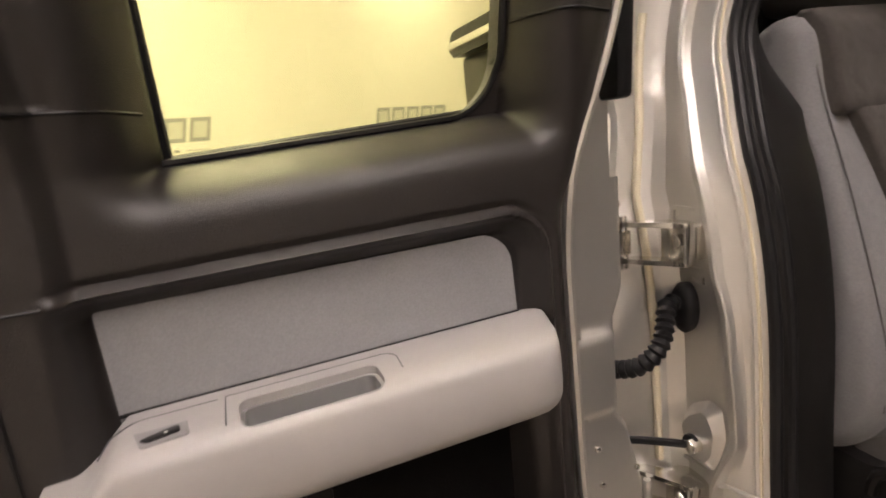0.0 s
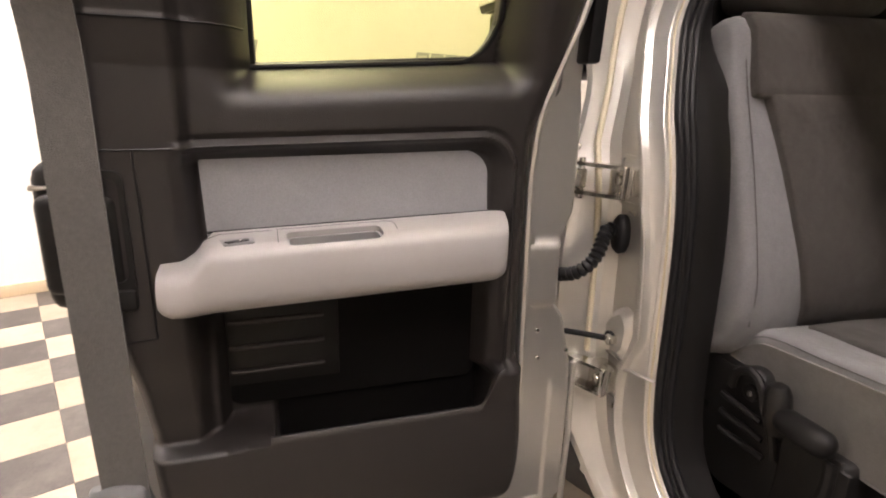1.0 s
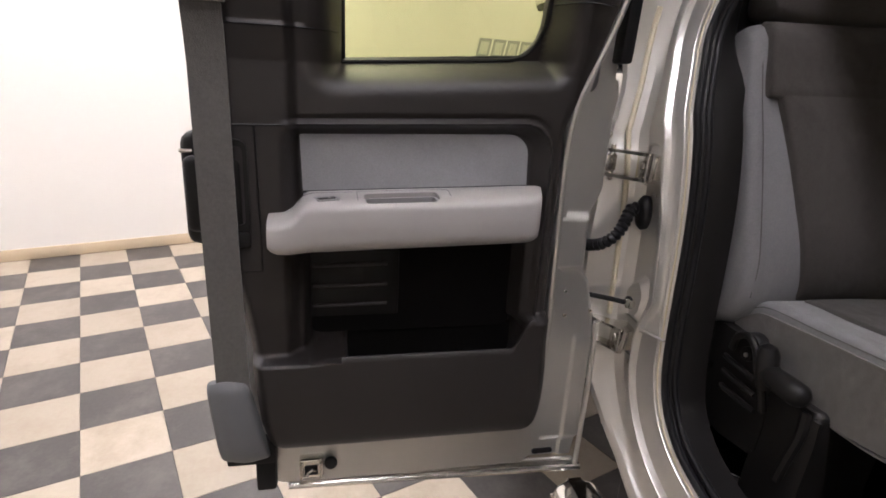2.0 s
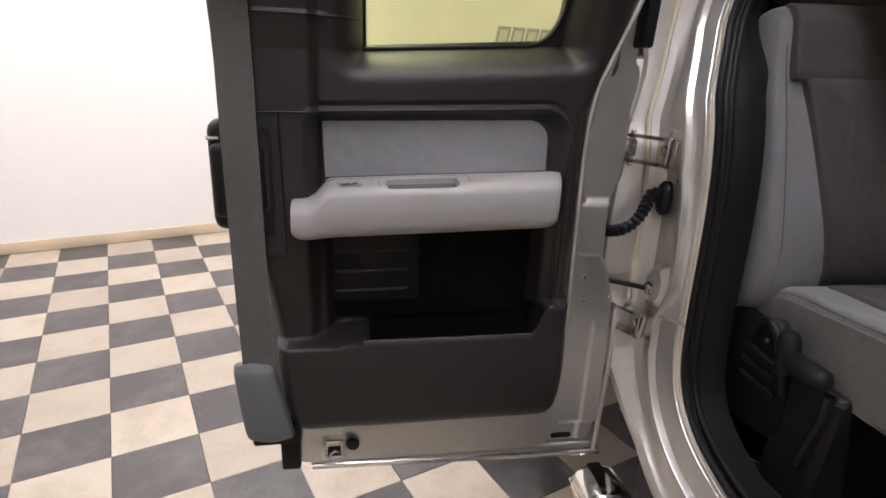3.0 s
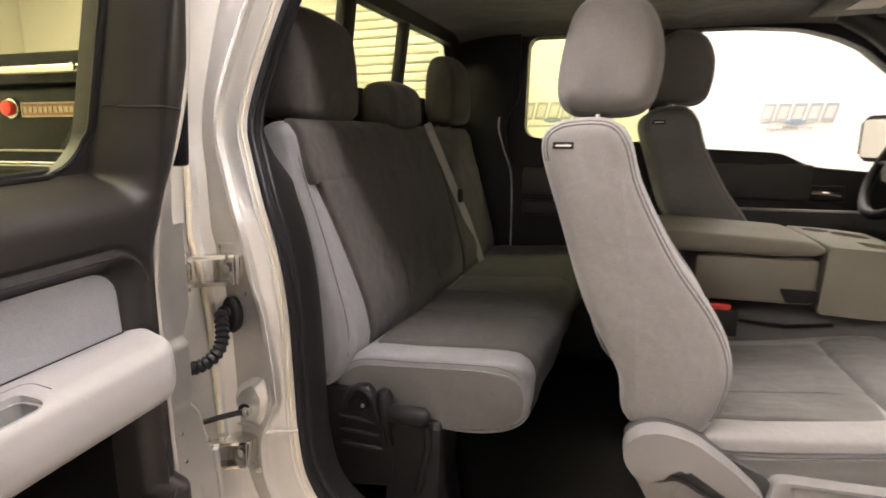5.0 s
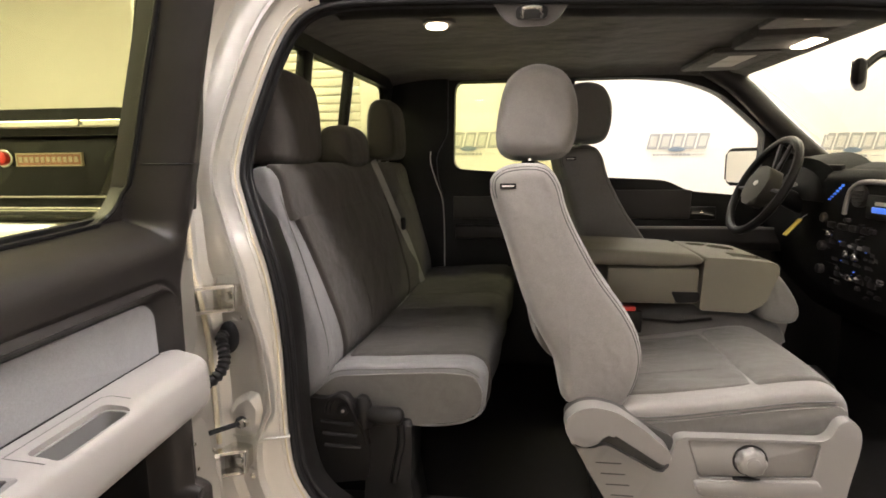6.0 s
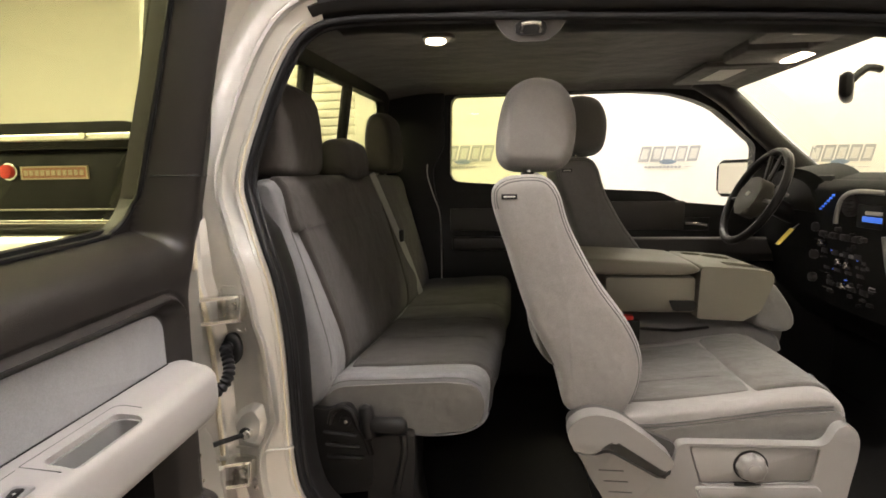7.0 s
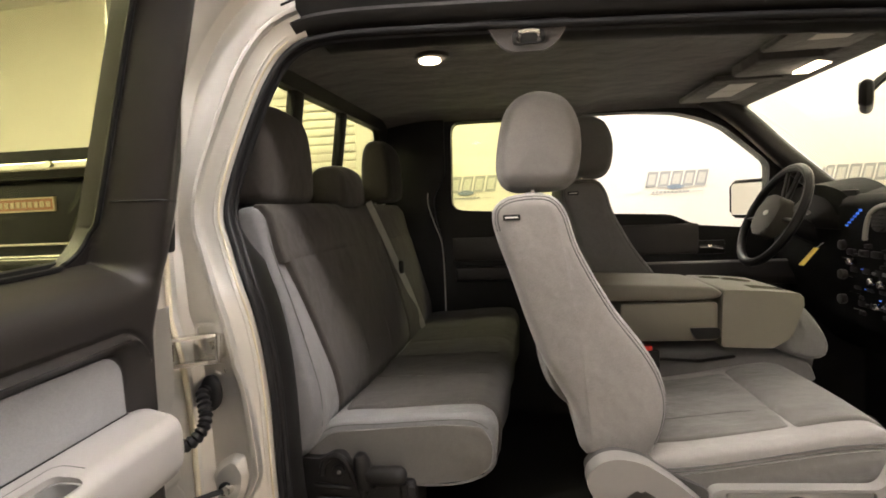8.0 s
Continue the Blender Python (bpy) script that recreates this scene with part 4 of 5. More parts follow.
# same grey plastic as the arm, darkened for the shade in its recesses
ARM_CUP = material("shaded_recess_plastic", (0.225, 0.222, 0.225), 0.45, 0, 0.06, 8, grain=0.12, grain_scale=900)
cup_bm = prism(rounded(rect(0.0565, 0.1015, -0.7345, -0.6035), 0.013), "z", 1.196, 1.2520, 0.0012)
dpart("pull_cup", tilt_arm(carve(cup_bm, prism(rounded(rect(0.0605, 0.0975, -0.7305, -0.6075), 0.010), "z", 1.204, 1.30))), ARM_CUP, "grey pull cup set in the armrest, darkened for its shade", arm, 40)


def on_arm(points, closed=False):
    """A fine joint line drawn on the armrest's top."""
    return tilt_arm(tube([(x, y, 1.2617 - 0.058 * max(0, x - 0.03)) for x, y in rounded(points, 0.008, 4, closed)], 0.0007, 5, closed))


dpart("joint_line", on_arm([(0.040, -0.745), (0.094, -0.745)]), BOOT, "", arm)
dpart("joint_line", on_arm([(0.040, -0.745), (0.040, -0.588), (0.050, -0.580), (0.080, -0.582)]), BOOT, "", arm)
dpart("joint_line", on_arm([(0.042, -0.752), (0.042, -0.822), (0.060, -0.838), (0.092, -0.842)]), BOOT, "", arm)
dpart("switch_well", tilt_arm(prism(rounded([(0.058, -0.822), (0.058, -0.778), (0.090, -0.774), (0.0925, -0.812)], 0.004), "z", 1.252, 1.2597, 0.0008)), ARM_CUP, "switch well in the recess's shaded grey", arm)
dpart("window_switch", tilt_arm(prism(rounded([(0.082, -0.814), (0.070, -0.784), (0.083, -0.781), (0.090, -0.806)], 0.003), "z", 1.255, 1.2607, 0.001)), TRIM_BLACK, "black window switch", arm)
dpart("switch_mark", tilt_arm(box(0.079, 0.0815, -0.794, -0.7915, 1.2605, 1.2613)), LABEL, "", arm)
for i, z in enumerate((1.095, 1.052, 1.010)):
    dpart("speaker_slot", tube([(-0.0265, -0.825, z), (-0.0245, -0.815, z), (-0.0245, -0.69, z + 0.002), (-0.0265, -0.68, z + 0.002)], 0.0042, 8), TRIM)
dpart("speaker_grille", box(-0.038, -0.0265, -0.83, -0.655, 0.985, 1.125, 0.004), TRIM_BLACK, "black slotted speaker cover")
# seams of the latch column
dpart("column_seam", tube([(0.0535, -0.965, 1.368), (0.0535, -0.868, 1.370), (0.046, -0.853, 1.371), (0.030, -0.842, 1.374)], 0.0016, 5), RUBBER)
dpart("column_seam", tube([(0.0535, -0.912, 1.368), (0.0535, -0.908, 1.115), (0.0535, -0.965, 1.112)], 0.0016, 5), RUBBER)

def trim_seam(y0, y1, z):
    """A fine dark joint across the trim's relief."""
    return lean_door(tube([(trim_height(y, z) + 0.0003, y, z) for y in np.linspace(y0, y1, 26)], 0.0018, 5))


dpart("column_seam", trim_seam(-0.962, -0.775, 1.522), RUBBER)
dpart("column_seam", trim_seam(-0.388, -0.292, 1.592), RUBBER)

# inner release handle at the door's edge, belt webbing and its boot
rel = dpart("release_housing", box(-0.03, 0.035, -1.036, -0.975, 1.155, 1.352, 0.022, 3), TRIM_BLACK, "black release handle housing on the door edge")
dpart("release_grip", box(0.025, 0.058, -1.028, -0.935, 1.185, 1.315, 0.014, 3), TRIM_BLACK, "", rel)
dpart("release_clip", box(0.030, 0.038, -1.034, -1.012, 1.318, 1.325, 0.002), CHROME, "", rel)
dpart("release_cup", ring_prism(rounded(rect(-0.968, -0.925, 1.16, 1.345), 0.018), rounded(rect(-0.958, -0.932, 1.20, 1.335), 0.012), "x", 0.048, 0.058, 40), TRIM_BLACK)
dpart("release_tab", box(0.050, 0.064, -0.972, -0.925, 1.160, 1.190, 0.006), TRIM_BLACK)
belt = thing("door_seat_belt", "grey seat belt webbing running down the door edge", "seat belt", (0.06, -0.975, 0.75))
bm = prism([(0.066, -1.000), (0.0695, -1.000), (0.0695, -0.942), (0.066, -0.942)], "z", 0.86, 2.0)
bmesh.ops.subdivide_edges(bm, edges=[e for e in bm.edges if abs(e.verts[0].co.z - e.verts[1].co.z) > 0.5], cuts=24)
for v in bm.verts:
    v.co.x += LEAN_IN * max(0.0, v.co.z - 1.47) * 0.9 + 0.004 * math.sin(v.co.z * 7)
    v.co.y += 0.004 * math.sin(v.co.z * 3)
part_at("webbing", bm, WEBBING, belt)
part_at("boot", pillow([(0.050, 0.895), (0.080, 0.893), (0.092, 0.82), (0.094, 0.765), (0.080, 0.738), (0.058, 0.735), (0.046, 0.80)], -1.016, -0.944, 0.014, 0.004, 0.01, 4, lambda p: Vector((p.x, p.y * (1 - 0.0) + (0.895 - p.z) * 0.17 + (p.y + 0.98) * (0.895 - p.z) * 1.2, p.z))), BOOT, belt, "grey plastic belt boot")
part_at("boot_slot", box(0.0800, 0.0835, -1.000, -0.960, 0.882, 0.885, 0.001), TRIM_BLACK, belt)
part_at("anchor", box(0.02, 0.055, -0.995, -0.90, 0.705, 0.755, 0.006), TRIM_BLACK, belt, "black anchor bracket")
part_at("anchor", box(0.0, 0.03, -0.945, -0.905, 0.62, 0.72, 0.006), RUBBER, belt)
part_at("guide", box(0.066, 0.10, -1.005, -0.935, 1.545, 1.585, 0.008), CHROME, belt, "bright belt guide")

# ---- hinges, loom and check strap on the jamb ----


def hinge(z, tilt):
    h = new("door_hinge")
    tagged(h, "zinc-plated steel door hinge")
    h.location = (0.0, -0.165, z)
    part("base_plate", box(-0.030, 0.026, 0.006, 0.040, -0.024, 0.024, 0.004), ZINC, h)
    part("recess_rim", ring_prism(rounded(rect(-0.040, 0.040, -0.044, 0.044), 0.010), rounded(rect(-0.035, 0.035, -0.039, 0.039), 0.008), "y", 0.027, 0.042, 48), PAINT, h)
    part("end_bar", box(0.021, 0.027, -0.010, 0.006, -0.026, 0.026, 0.002), CHROME, h)
    for s in (-1, 1):
        part("leaf", prism(rounded([(-0.062, -0.06), (-0.04, -0.045), (0.010, -0.014), (0.026, -0.008), (0.026, 0.006), (-0.01, 0.006), (-0.04, -0.02), (-0.06, -0.035)], 0.004), "z", s * 0.026 - 0.0035, s * 0.026 + 0.0035, 0.0012), ZINC, h)
    part("bridge", box(-0.030, 0.024, 0.0, 0.006, -0.028, 0.028, 0.002), ZINC, h)
    part("bolt", disc((0.010, -0.007, 0.004), (0, -1, 0), 0.0095, 0.012, 6, 0.001), ZINC, h)
    part("pin", disc((-0.052, -0.045, 0.0), (0, 0, 1), 0.006, 0.075, 12, 0.001), CHROME, h)
    part("knuckle", box(-0.075, -0.045, -0.062, -0.036, -0.018, 0.018, 0.004), ZINC, h)
    h.rotation_euler = (0, radians(tilt), 0)
    h.parent = truck
    h.location = Vector(h.location) - truck.location
    return h


hinge(1.305, 0)
hinge(0.925, 4)

loom = thing("wiring_loom", "black corrugated rubber loom between jamb and door", "cable boot", (-0.02, -0.16, 1.2))
pts = spline([(-0.014, -0.135, 1.214), (-0.014, -0.168, 1.214), (-0.002, -0.185, 1.196), (0.008, -0.200, 1.176), (0.008, -0.216, 1.157), (-0.006, -0.231, 1.140), (-0.036, -0.242, 1.128), (-0.066, -0.247, 1.122)], 0.0035)
part_at("sleeve", tube(pts, 0.012, 12, radii=[0.0122 + 0.0022 * math.sin(i * 2.1) for i in range(len(pts))]), RUBBER, loom)
part_at("grommet", loft([[Vector((-0.012 + a * math.cos(q), y + 0.010, 1.206 + 1.7 * a * math.sin(q))) for q in (2 * math.pi * k / 24 for k in range(24))] for y, a in ((-0.138, 0.021), (-0.154, 0.022), (-0.160, 0.019), (-0.163, 0.014))]), RUBBER, loom, "oval black rubber grommet")

strap = thing("check_strap", "black door check strap bolted into a jamb pocket", "check strap", (0.02, -0.15, 1.013))
POCKET = [(-0.030, 1.030), (-0.014, 1.060), (0.030, 1.090), (0.074, 1.094), (0.082, 1.040), (0.070, 0.985), (0.040, 0.958), (0.000, 0.962), (-0.022, 0.985)]
FLAT = [(-0.012, 1.028), (0.002, 1.048), (0.026, 1.064), (0.034, 1.060), (0.046, 1.038), (0.042, 1.004), (0.030, 0.986), (0.008, 0.988), (-0.006, 1.002)]
rings = []
for k, y in ((0.0, -0.120), (0.05, -0.128), (0.5, -0.138), (0.94, -0.1485), (1.0, -0.150), (1.0, -0.1502)):
    ring = [(a[0] + (b[0] - a[0]) * k, a[1] + (b[1] - a[1]) * k) for a, b in zip(POCKET, FLAT)]
    rings.append([Vector((p[0], y, p[1])) for p in rounded(ring, 0.006, 3)])
part_at("pocket", loft(rings), PAINT, strap, "embossed silver pad", 30)
part_at("arm", tube(spline([(0.018, -0.156, 1.011), (-0.02, -0.195, 1.010), (-0.06, -0.245, 1.008), (-0.09, -0.30, 1.006)], 0.02), 0.006, 8), RUBBER, strap)
part_at("bolt", disc((0.018, -0.158, 1.011), (0, -1, 0), 0.011, 0.018, 6, 0.002), ZINC, strap)
part_at("end_eye", disc((0.012, -0.156, 1.011), (0, -1, 0), 0.014, 0.008, 16, 0.002), RUBBER, strap)
for p in ((-0.045, -0.229, 1.362), (0.020, -0.131, 1.250), (0.02, -0.132, 0.868)):
    sc = thing("jamb_screw", "small bright screw head on the painted jamb", "screw", p, "jamb screws")
    part("head", disc((0, 0, 0), (0.5, -1, 0), 0.007, 0.012, 10, 0.002), ZINC, sc)

# ---- rear bench seat ----
bench = thing("rear_bench_seat", "grey cloth rear bench seat, its inserts darkened for shade", "bench seat", (0.3, 0.64, 0.63))


def bpart(name, bm, mat, label="", parent=None, angle=50):
    skewed(bm)
    bmesh.ops.translate(bm, verts=bm.verts, vec=-bench.matrix_basis.translation)
    return part(name, bm, mat, parent or bench, label, angle)


def far_rise(p):
    """The smaller cushion rises towards the far door; the nose sags in the middle of the wide one."""
    t = min(1.0, max(0.0, (p.y - 0.78) / 0.36))
    m = math.sin(math.pi * min(1.0, max(0.0, (p.y - 0.08) / 0.70)))
    top = max(0.0, min(1.0, (p.z - 1.0) / 0.08))
    return Vector((p.x + 0.004 * math.sin(p.y * 21), p.y, p.z + top * (0.030 * t * t * (3 - 2 * t) - 0.007 * m)))


BENCH_SIDE = [(0.10, 1.02), (0.17, 1.078), (0.30, 1.088), (0.45, 1.098), (0.52, 1.096), (0.550, 1.068), (0.552, 1.02), (0.542, 0.972), (0.50, 0.950), (0.40, 0.935), (0.20, 0.945), (0.10, 0.97)]
cush = bpart("seat_cushion", pillow(BENCH_SIDE, 0.03, 1.24, 0.022, 0.0, lean=far_rise), CLOTH_BENCH, "light grey cloth cushion")
BENCH_PAD = [(0.19, 1.070), (0.20, 1.088), (0.30, 1.094), (0.45, 1.104), (0.525, 1.101), (0.556, 1.070), (0.558, 1.02), (0.548, 0.968), (0.50, 0.946), (0.30, 0.96)]
# slightly darker inserts, with the roof's shadow put into their colour
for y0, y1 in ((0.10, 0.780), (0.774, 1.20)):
    bpart("cushion_insert", pillow(BENCH_PAD, y0, y1, 0.012, 0.004, lean=far_rise), CLOTH_SEAT, "dark cloth insert with the roof's shade in its colour", cush)
bpart("piping", seam([(0.115, 1.02), (0.175, 1.066), (0.30, 1.076), (0.45, 1.086), (0.505, 1.084), (0.538, 1.066)], 0.030), PIPING, "", cush)
# end face below the piping, with its shade painted in
bpart("cushion_skirt", prism(rounded([(0.115, 1.010), (0.175, 1.056), (0.30, 1.066), (0.45, 1.076), (0.528, 1.070), (0.549, 1.03), (0.541, 0.975), (0.50, 0.951), (0.40, 0.937), (0.20, 0.947), (0.11, 0.975)], 0.02, 4), "y", 0.0240, 0.045, 0.004, 2), CLOTH_SHADE, "cloth end of the cushion, coloured darker for its shade", cush)
bpart("welt", tube(spline([(0.20, 0.028, 0.944), (0.40, 0.028, 0.934), (0.50, 0.028, 0.948), (0.542, 0.032, 0.972), (0.552, 0.06, 0.985)], 0.02), 0.0028, 6), CLOTH_BENCH, "", cush)
BACK_SIDE = [(-0.03, 1.00), (-0.045, 1.25), (-0.04, 1.50), (-0.025, 1.565), (0.02, 1.585), (0.055, 1.56), (0.075, 1.47), (0.105, 1.38), (0.140, 1.26), (0.165, 1.16), (0.165, 1.08), (0.12, 1.01), (0.04, 0.98)]
back = bpart("backrest", pillow(BACK_SIDE, -0.012, 1.26, 0.035, 0.0), CLOTH_BENCH, "light grey cloth backrest")
BACK_LOW = [(0.02, 1.08), (0.0, 1.40), (0.03, 1.456), (0.072, 1.470), (0.098, 1.456), (0.120, 1.385), (0.154, 1.262), (0.178, 1.162), (0.175, 1.09), (0.12, 1.05)]
BACK_HIGH = [(0.0, 1.47), (0.0, 1.52), (0.03, 1.590), (0.068, 1.568), (0.087, 1.495), (0.096, 1.464), (0.085, 1.452), (0.03, 1.452)]


def bolster_edge(p):
    """The dark colour, insert and painted roof shade together, starts close to the edge at the top and leaves a wider
    light bolster lower down.
    """
    t = min(1.0, max(0.0, (0.775 - p.y) / 0.74))
    return Vector((p.x, p.y + t * float(np.interp(p.z, (1.08, 1.21, 1.34, 1.46), (0.068, 0.050, 0.026, 0.0))), p.z))


# backrest inserts carry the roof's shadow in their colour too
for y0, y1 in ((0.035, 0.775), (0.790, 1.20)):
    bpart("back_insert", pillow(BACK_LOW, y0, y1, 0.010, 0.006, lean=bolster_edge if y0 < 0.5 else None), CLOTH_DARK, "dark cloth insert with the roof's shade in its colour", back)
    bpart("back_band", pillow(BACK_HIGH, y0 - 0.022 * (y0 < 0.5), y1, 0.010, 0.004), CLOTH_DARK, "upper backrest band with the roof's shade in its colour", back)
bpart("piping", seam([(0.05, 1.56), (0.078, 1.46), (0.108, 1.37), (0.142, 1.25), (0.165, 1.15), (0.163, 1.08)], 0.006), PIPING, "", back)


def headrest_profile(x, z, d, h):
    return [(x - d * 0.50, z + h * 0.10), (x - d * 0.48, z + h * 0.70), (x - d * 0.28, z + h * 0.97), (x + d * 0.12, z + h), (x + d * 0.40, z + h * 0.84), (x + d * 0.50, z + h * 0.45), (x + d * 0.46, z + h * 0.06), (x + d * 0.1, z), (x - d * 0.3, z)]


for yc, wd, hh, dz in ((0.165, 0.272, 0.236, -0.004), (0.56, 0.215, 0.125, -0.012), (1.05, 0.225, 0.235, 0.01)):
    hr = bpart("headrest", pillow(headrest_profile(0.030 - 0.022 * (yc < 0.3) - 0.006 * (yc < 0.7), 1.595 + dz, 0.118, hh), yc - wd / 2, yc + wd / 2, 0.040, 0.006, 0.012, 6), CLOTH_DARK, "grey cloth headrest")
    for s in (-0.06, 0.06):
        bpart("post", tube([(0.012, yc + s, 1.55), (0.012, yc + s, 1.62)], 0.006, 8), DULL, "", hr)
for y, k in ((0.30, 0.0), (0.52, 0.0)):
    bpart("piping", seam([(0.1035, 1.445), (0.1265, 1.375), (0.1605, 1.255), (0.1845, 1.158), (0.1805, 1.085)], y, r=0.0012), PIPING, "", back)
for y in (0.33, 0.55):
    bpart("piping", seam([(0.20, 1.0955), (0.30, 1.0975), (0.45, 1.106), (0.52, 1.1035)], y, r=0.0010), PIPING, "", cush)
bpart("back_button", disc((0.158, 0.20, 1.215), (1, 0, 0.3), 0.006, 0.006, 10), TRIM_BLACK)

# folding bracket at the near end of the bench
brk = thing("seat_bracket", "black plastic folding bracket at the end of the bench", "seat bracket", (0.22, 0.0, 0.63))
part_at("side_cover", prism(rounded([(0.085, 1.008), (0.157, 1.003), (0.184, 1.018), (0.210, 1.018), (0.226, 0.992), (0.245, 0.945), (0.264, 0.935), (0.268, 0.86), (0.262, 0.79), (0.16, 0.775), (0.09, 0.80)], 0.012), "y", 0.002, 0.066, 0.010, 3), TRIM_BLACK, brk)
for i in range(3):
    part_at("rib", tube([(0.142 + 0.004 * i, 0.0, 0.945 - i * 0.032), (0.160, -0.003, 0.944 - i * 0.032), (0.215 + 0.008 * i, -0.003, 0.940 - i * 0.030), (0.226 + 0.008 * i, 0.0, 0.938 - i * 0.030)], 0.0062, 8), TRIM_BLACK, brk)
part_at("eye_strap", tube(spline([(0.160, -0.004, 0.970), (0.168, -0.006, 1.000), (0.196, -0.007, 1.016), (0.220, -0.007, 1.000), (0.234, -0.006, 0.965), (0.250, -0.004, 0.935), (0.262, 0.0, 0.890)], 0.012), 0.0075, 8), TRIM_BLACK, brk, "black curved bracket strap")
part_at("eye_bolt", disc((0.199, -0.002, 0.978), (0, -1, 0), 0.015, 0.010, 20, 0.003), TRIM_BLACK, brk)
part_at("bolt_centre", disc((0.202, -0.008, 0.978), (0, -1, 0), 0.0045, 0.006, 10, 0.001), DULL, brk)
part_at("boss", tube([(0.263, -0.010, 0.945), (0.262, -0.012, 0.960), (0.259, -0.013, 0.990), (0.256, -0.013, 1.010), (0.254, -0.013, 1.022), (0.253, -0.013, 1.028)], 0.02, 14, radii=[0.016, 0.019, 0.020, 0.019, 0.014, 0.004]), TRIM_BLACK, brk, "black round-topped boss")
part_at("knob", tube([(0.272, -0.018, 0.977), (0.284, -0.019, 0.978), (0.335, -0.022, 0.979), (0.350, -0.022, 0.980), (0.358, -0.022, 0.980), (0.361, -0.022, 0.980)], 0.021, 16, radii=[0.016, 0.021, 0.022, 0.020, 0.013, 0.004]), TRIM_BLACK, brk, "black round-ended release lever")
part_at("foot", prism(rounded([(0.268, 0.950), (0.372, 0.953), (0.374, 0.89), (0.368, 0.79), (0.392, 0.64), (0.24, 0.632), (0.250, 0.78)], 0.014), "y", 0.004, 0.150, 0.016, 3), TRIM_BLACK, brk, "black tapering seat foot")
part_at("foot_web", tube(spline([(0.345, 0.004, 0.945), (0.348, 0.001, 0.90), (0.335, 0.001, 0.84), (0.325, 0.002, 0.79)], 0.02), 0.010, 8), TRIM_BLACK, brk)
part_at("bolt", disc((0.108, -0.006, 0.905), (0, -1, 0), 0.007, 0.016, 8, 0.002), CHROME, brk)

# rear belt of the middle place
rb = thing("rear_seat_belt", "grey belt webbing across the rear backrest", "seat belt", (0.1, 0.9, 1.4))
BELT = spline([(0.108, 0.72, 1.598), (0.138, 0.765, 1.50), (0.170, 0.825, 1.385), (0.204, 0.88, 1.27), (0.228, 0.925, 1.17), (0.246, 0.95, 1.10)], 0.03)
bm = bmesh.new()
edge = [(bm.verts.new(p + Vector((-0.004, -0.020, -0.006))), bm.verts.new(p + Vector((0.004, 0.020, 0.006)))) for p in BELT]
for (a, b), (c, d) in zip(edge, edge[1:]):
    bm.faces.new((a, b, d, c))
ext = bmesh.ops.extrude_face_region(bm, geom=list(bm.faces))
bmesh.ops.translate(bm, verts=[v for v in ext["geom"] if isinstance(v, bmesh.types.BMVert)], vec=(0.003, 0, 0.001))
part_at("webbing", bm, fabric("pale_belt_webbing", (0.26, 0.25, 0.235), 0.6, 500), rb)
part_at("buckle_clip", box(0.180, 0.200, 0.835, 0.87, 1.330, 1.380, 0.008), TRIM_BLACK, rb, "black belt tongue")

# ---- front seats ----


def front_seat(label, mat, dark):
    s = thing("front_seat", label, "car seat", (0.9, 0.22, 0.63), "front seats")

    def sp(name, bm, m, lab="", parent=None, angle=50):
        bmesh.ops.translate(bm, verts=bm.verts, vec=(-0.9, -0.22, -0.63))
        return part(name, bm, m, parent or s, lab, angle)
    side = [(0.745, 1.03), (0.722, 1.12), (0.655, 1.25), (0.602, 1.41), (0.566, 1.53), (0.585, 1.573), (0.635, 1.586), (0.690, 1.581), (0.722, 1.545), (0.748, 1.465), (0.812, 1.345), (0.876, 1.255), (0.909, 1.189), (0.917, 1.123), (0.895, 1.05), (0.85, 1.01)]
    b = sp("backrest", pillow(side, -0.03, 0.47, 0.045, 0.0, 0.015, 6), mat, "grey cloth backrest with side bolsters")
    pad = [(0.70, 1.12), (0.66, 1.30), (0.62, 1.50), (0.66, 1.575), (0.690, 1.572), (0.715, 1.545), (0.738, 1.465), (0.800, 1.345), (0.862, 1.255), (0.893, 1.189), (0.895, 1.123), (0.86, 1.06)]
    sp("back_insert", pillow(pad, 0.08, 0.36, 0.02, 0.014), dark, "darker grey cloth insert", b)
    for turn, thick in ((30, 0.0016), (46, 0.0013)):
        sp("piping", rim_seam(side, -0.03, 0.045, turn, (0.36, 0.90), thick), PIPING, "", b)
    tg = sp("airbag_tag", box(0.590, 0.626, -0.0325, -0.0285, 1.531, 1.543, 0.001), TRIM_BLACK, "small black sewn tag", b)
    sp("tag_print", box(0.595, 0.621, -0.0335, -0.032, 1.5355, 1.5385), LABEL, "", tg)
    h = sp("headrest", pillow([(0.580, 1.65), (0.592, 1.745), (0.616, 1.800), (0.672, 1.822), (0.735, 1.803), (0.768, 1.742), (0.768, 1.66), (0.742, 1.608), (0.66, 1.600), (0.600, 1.608)], 0.085, 0.355, 0.055, 0.008, 0.012, 7), mat, "grey cloth headrest")
    for y in (0.16, 0.28):
        sp("post", tube([(0.655, y, 1.55), (0.66, y, 1.63)], 0.007, 8), CHROME, "", h)
        sp("post_collar", disc((0.656, y, 1.586), (0, 0, 1), 0.016, 0.012, 16, 0.002), TRIM_BLACK, "", b)
    cs = [(0.85, 0.975), (0.875, 1.03), (0.98, 1.046), (1.117, 1.066), (1.24, 1.088), (1.315, 1.092), (1.350, 1.062), (1.350, 1.01), (1.30, 0.982), (1.024, 0.962)]
    c = sp("seat_cushion", pillow(cs, -0.03, 0.47, 0.024, 0.0), mat, "light grey cloth seat cushion")
    y0, y1 = 0.028, 0.415
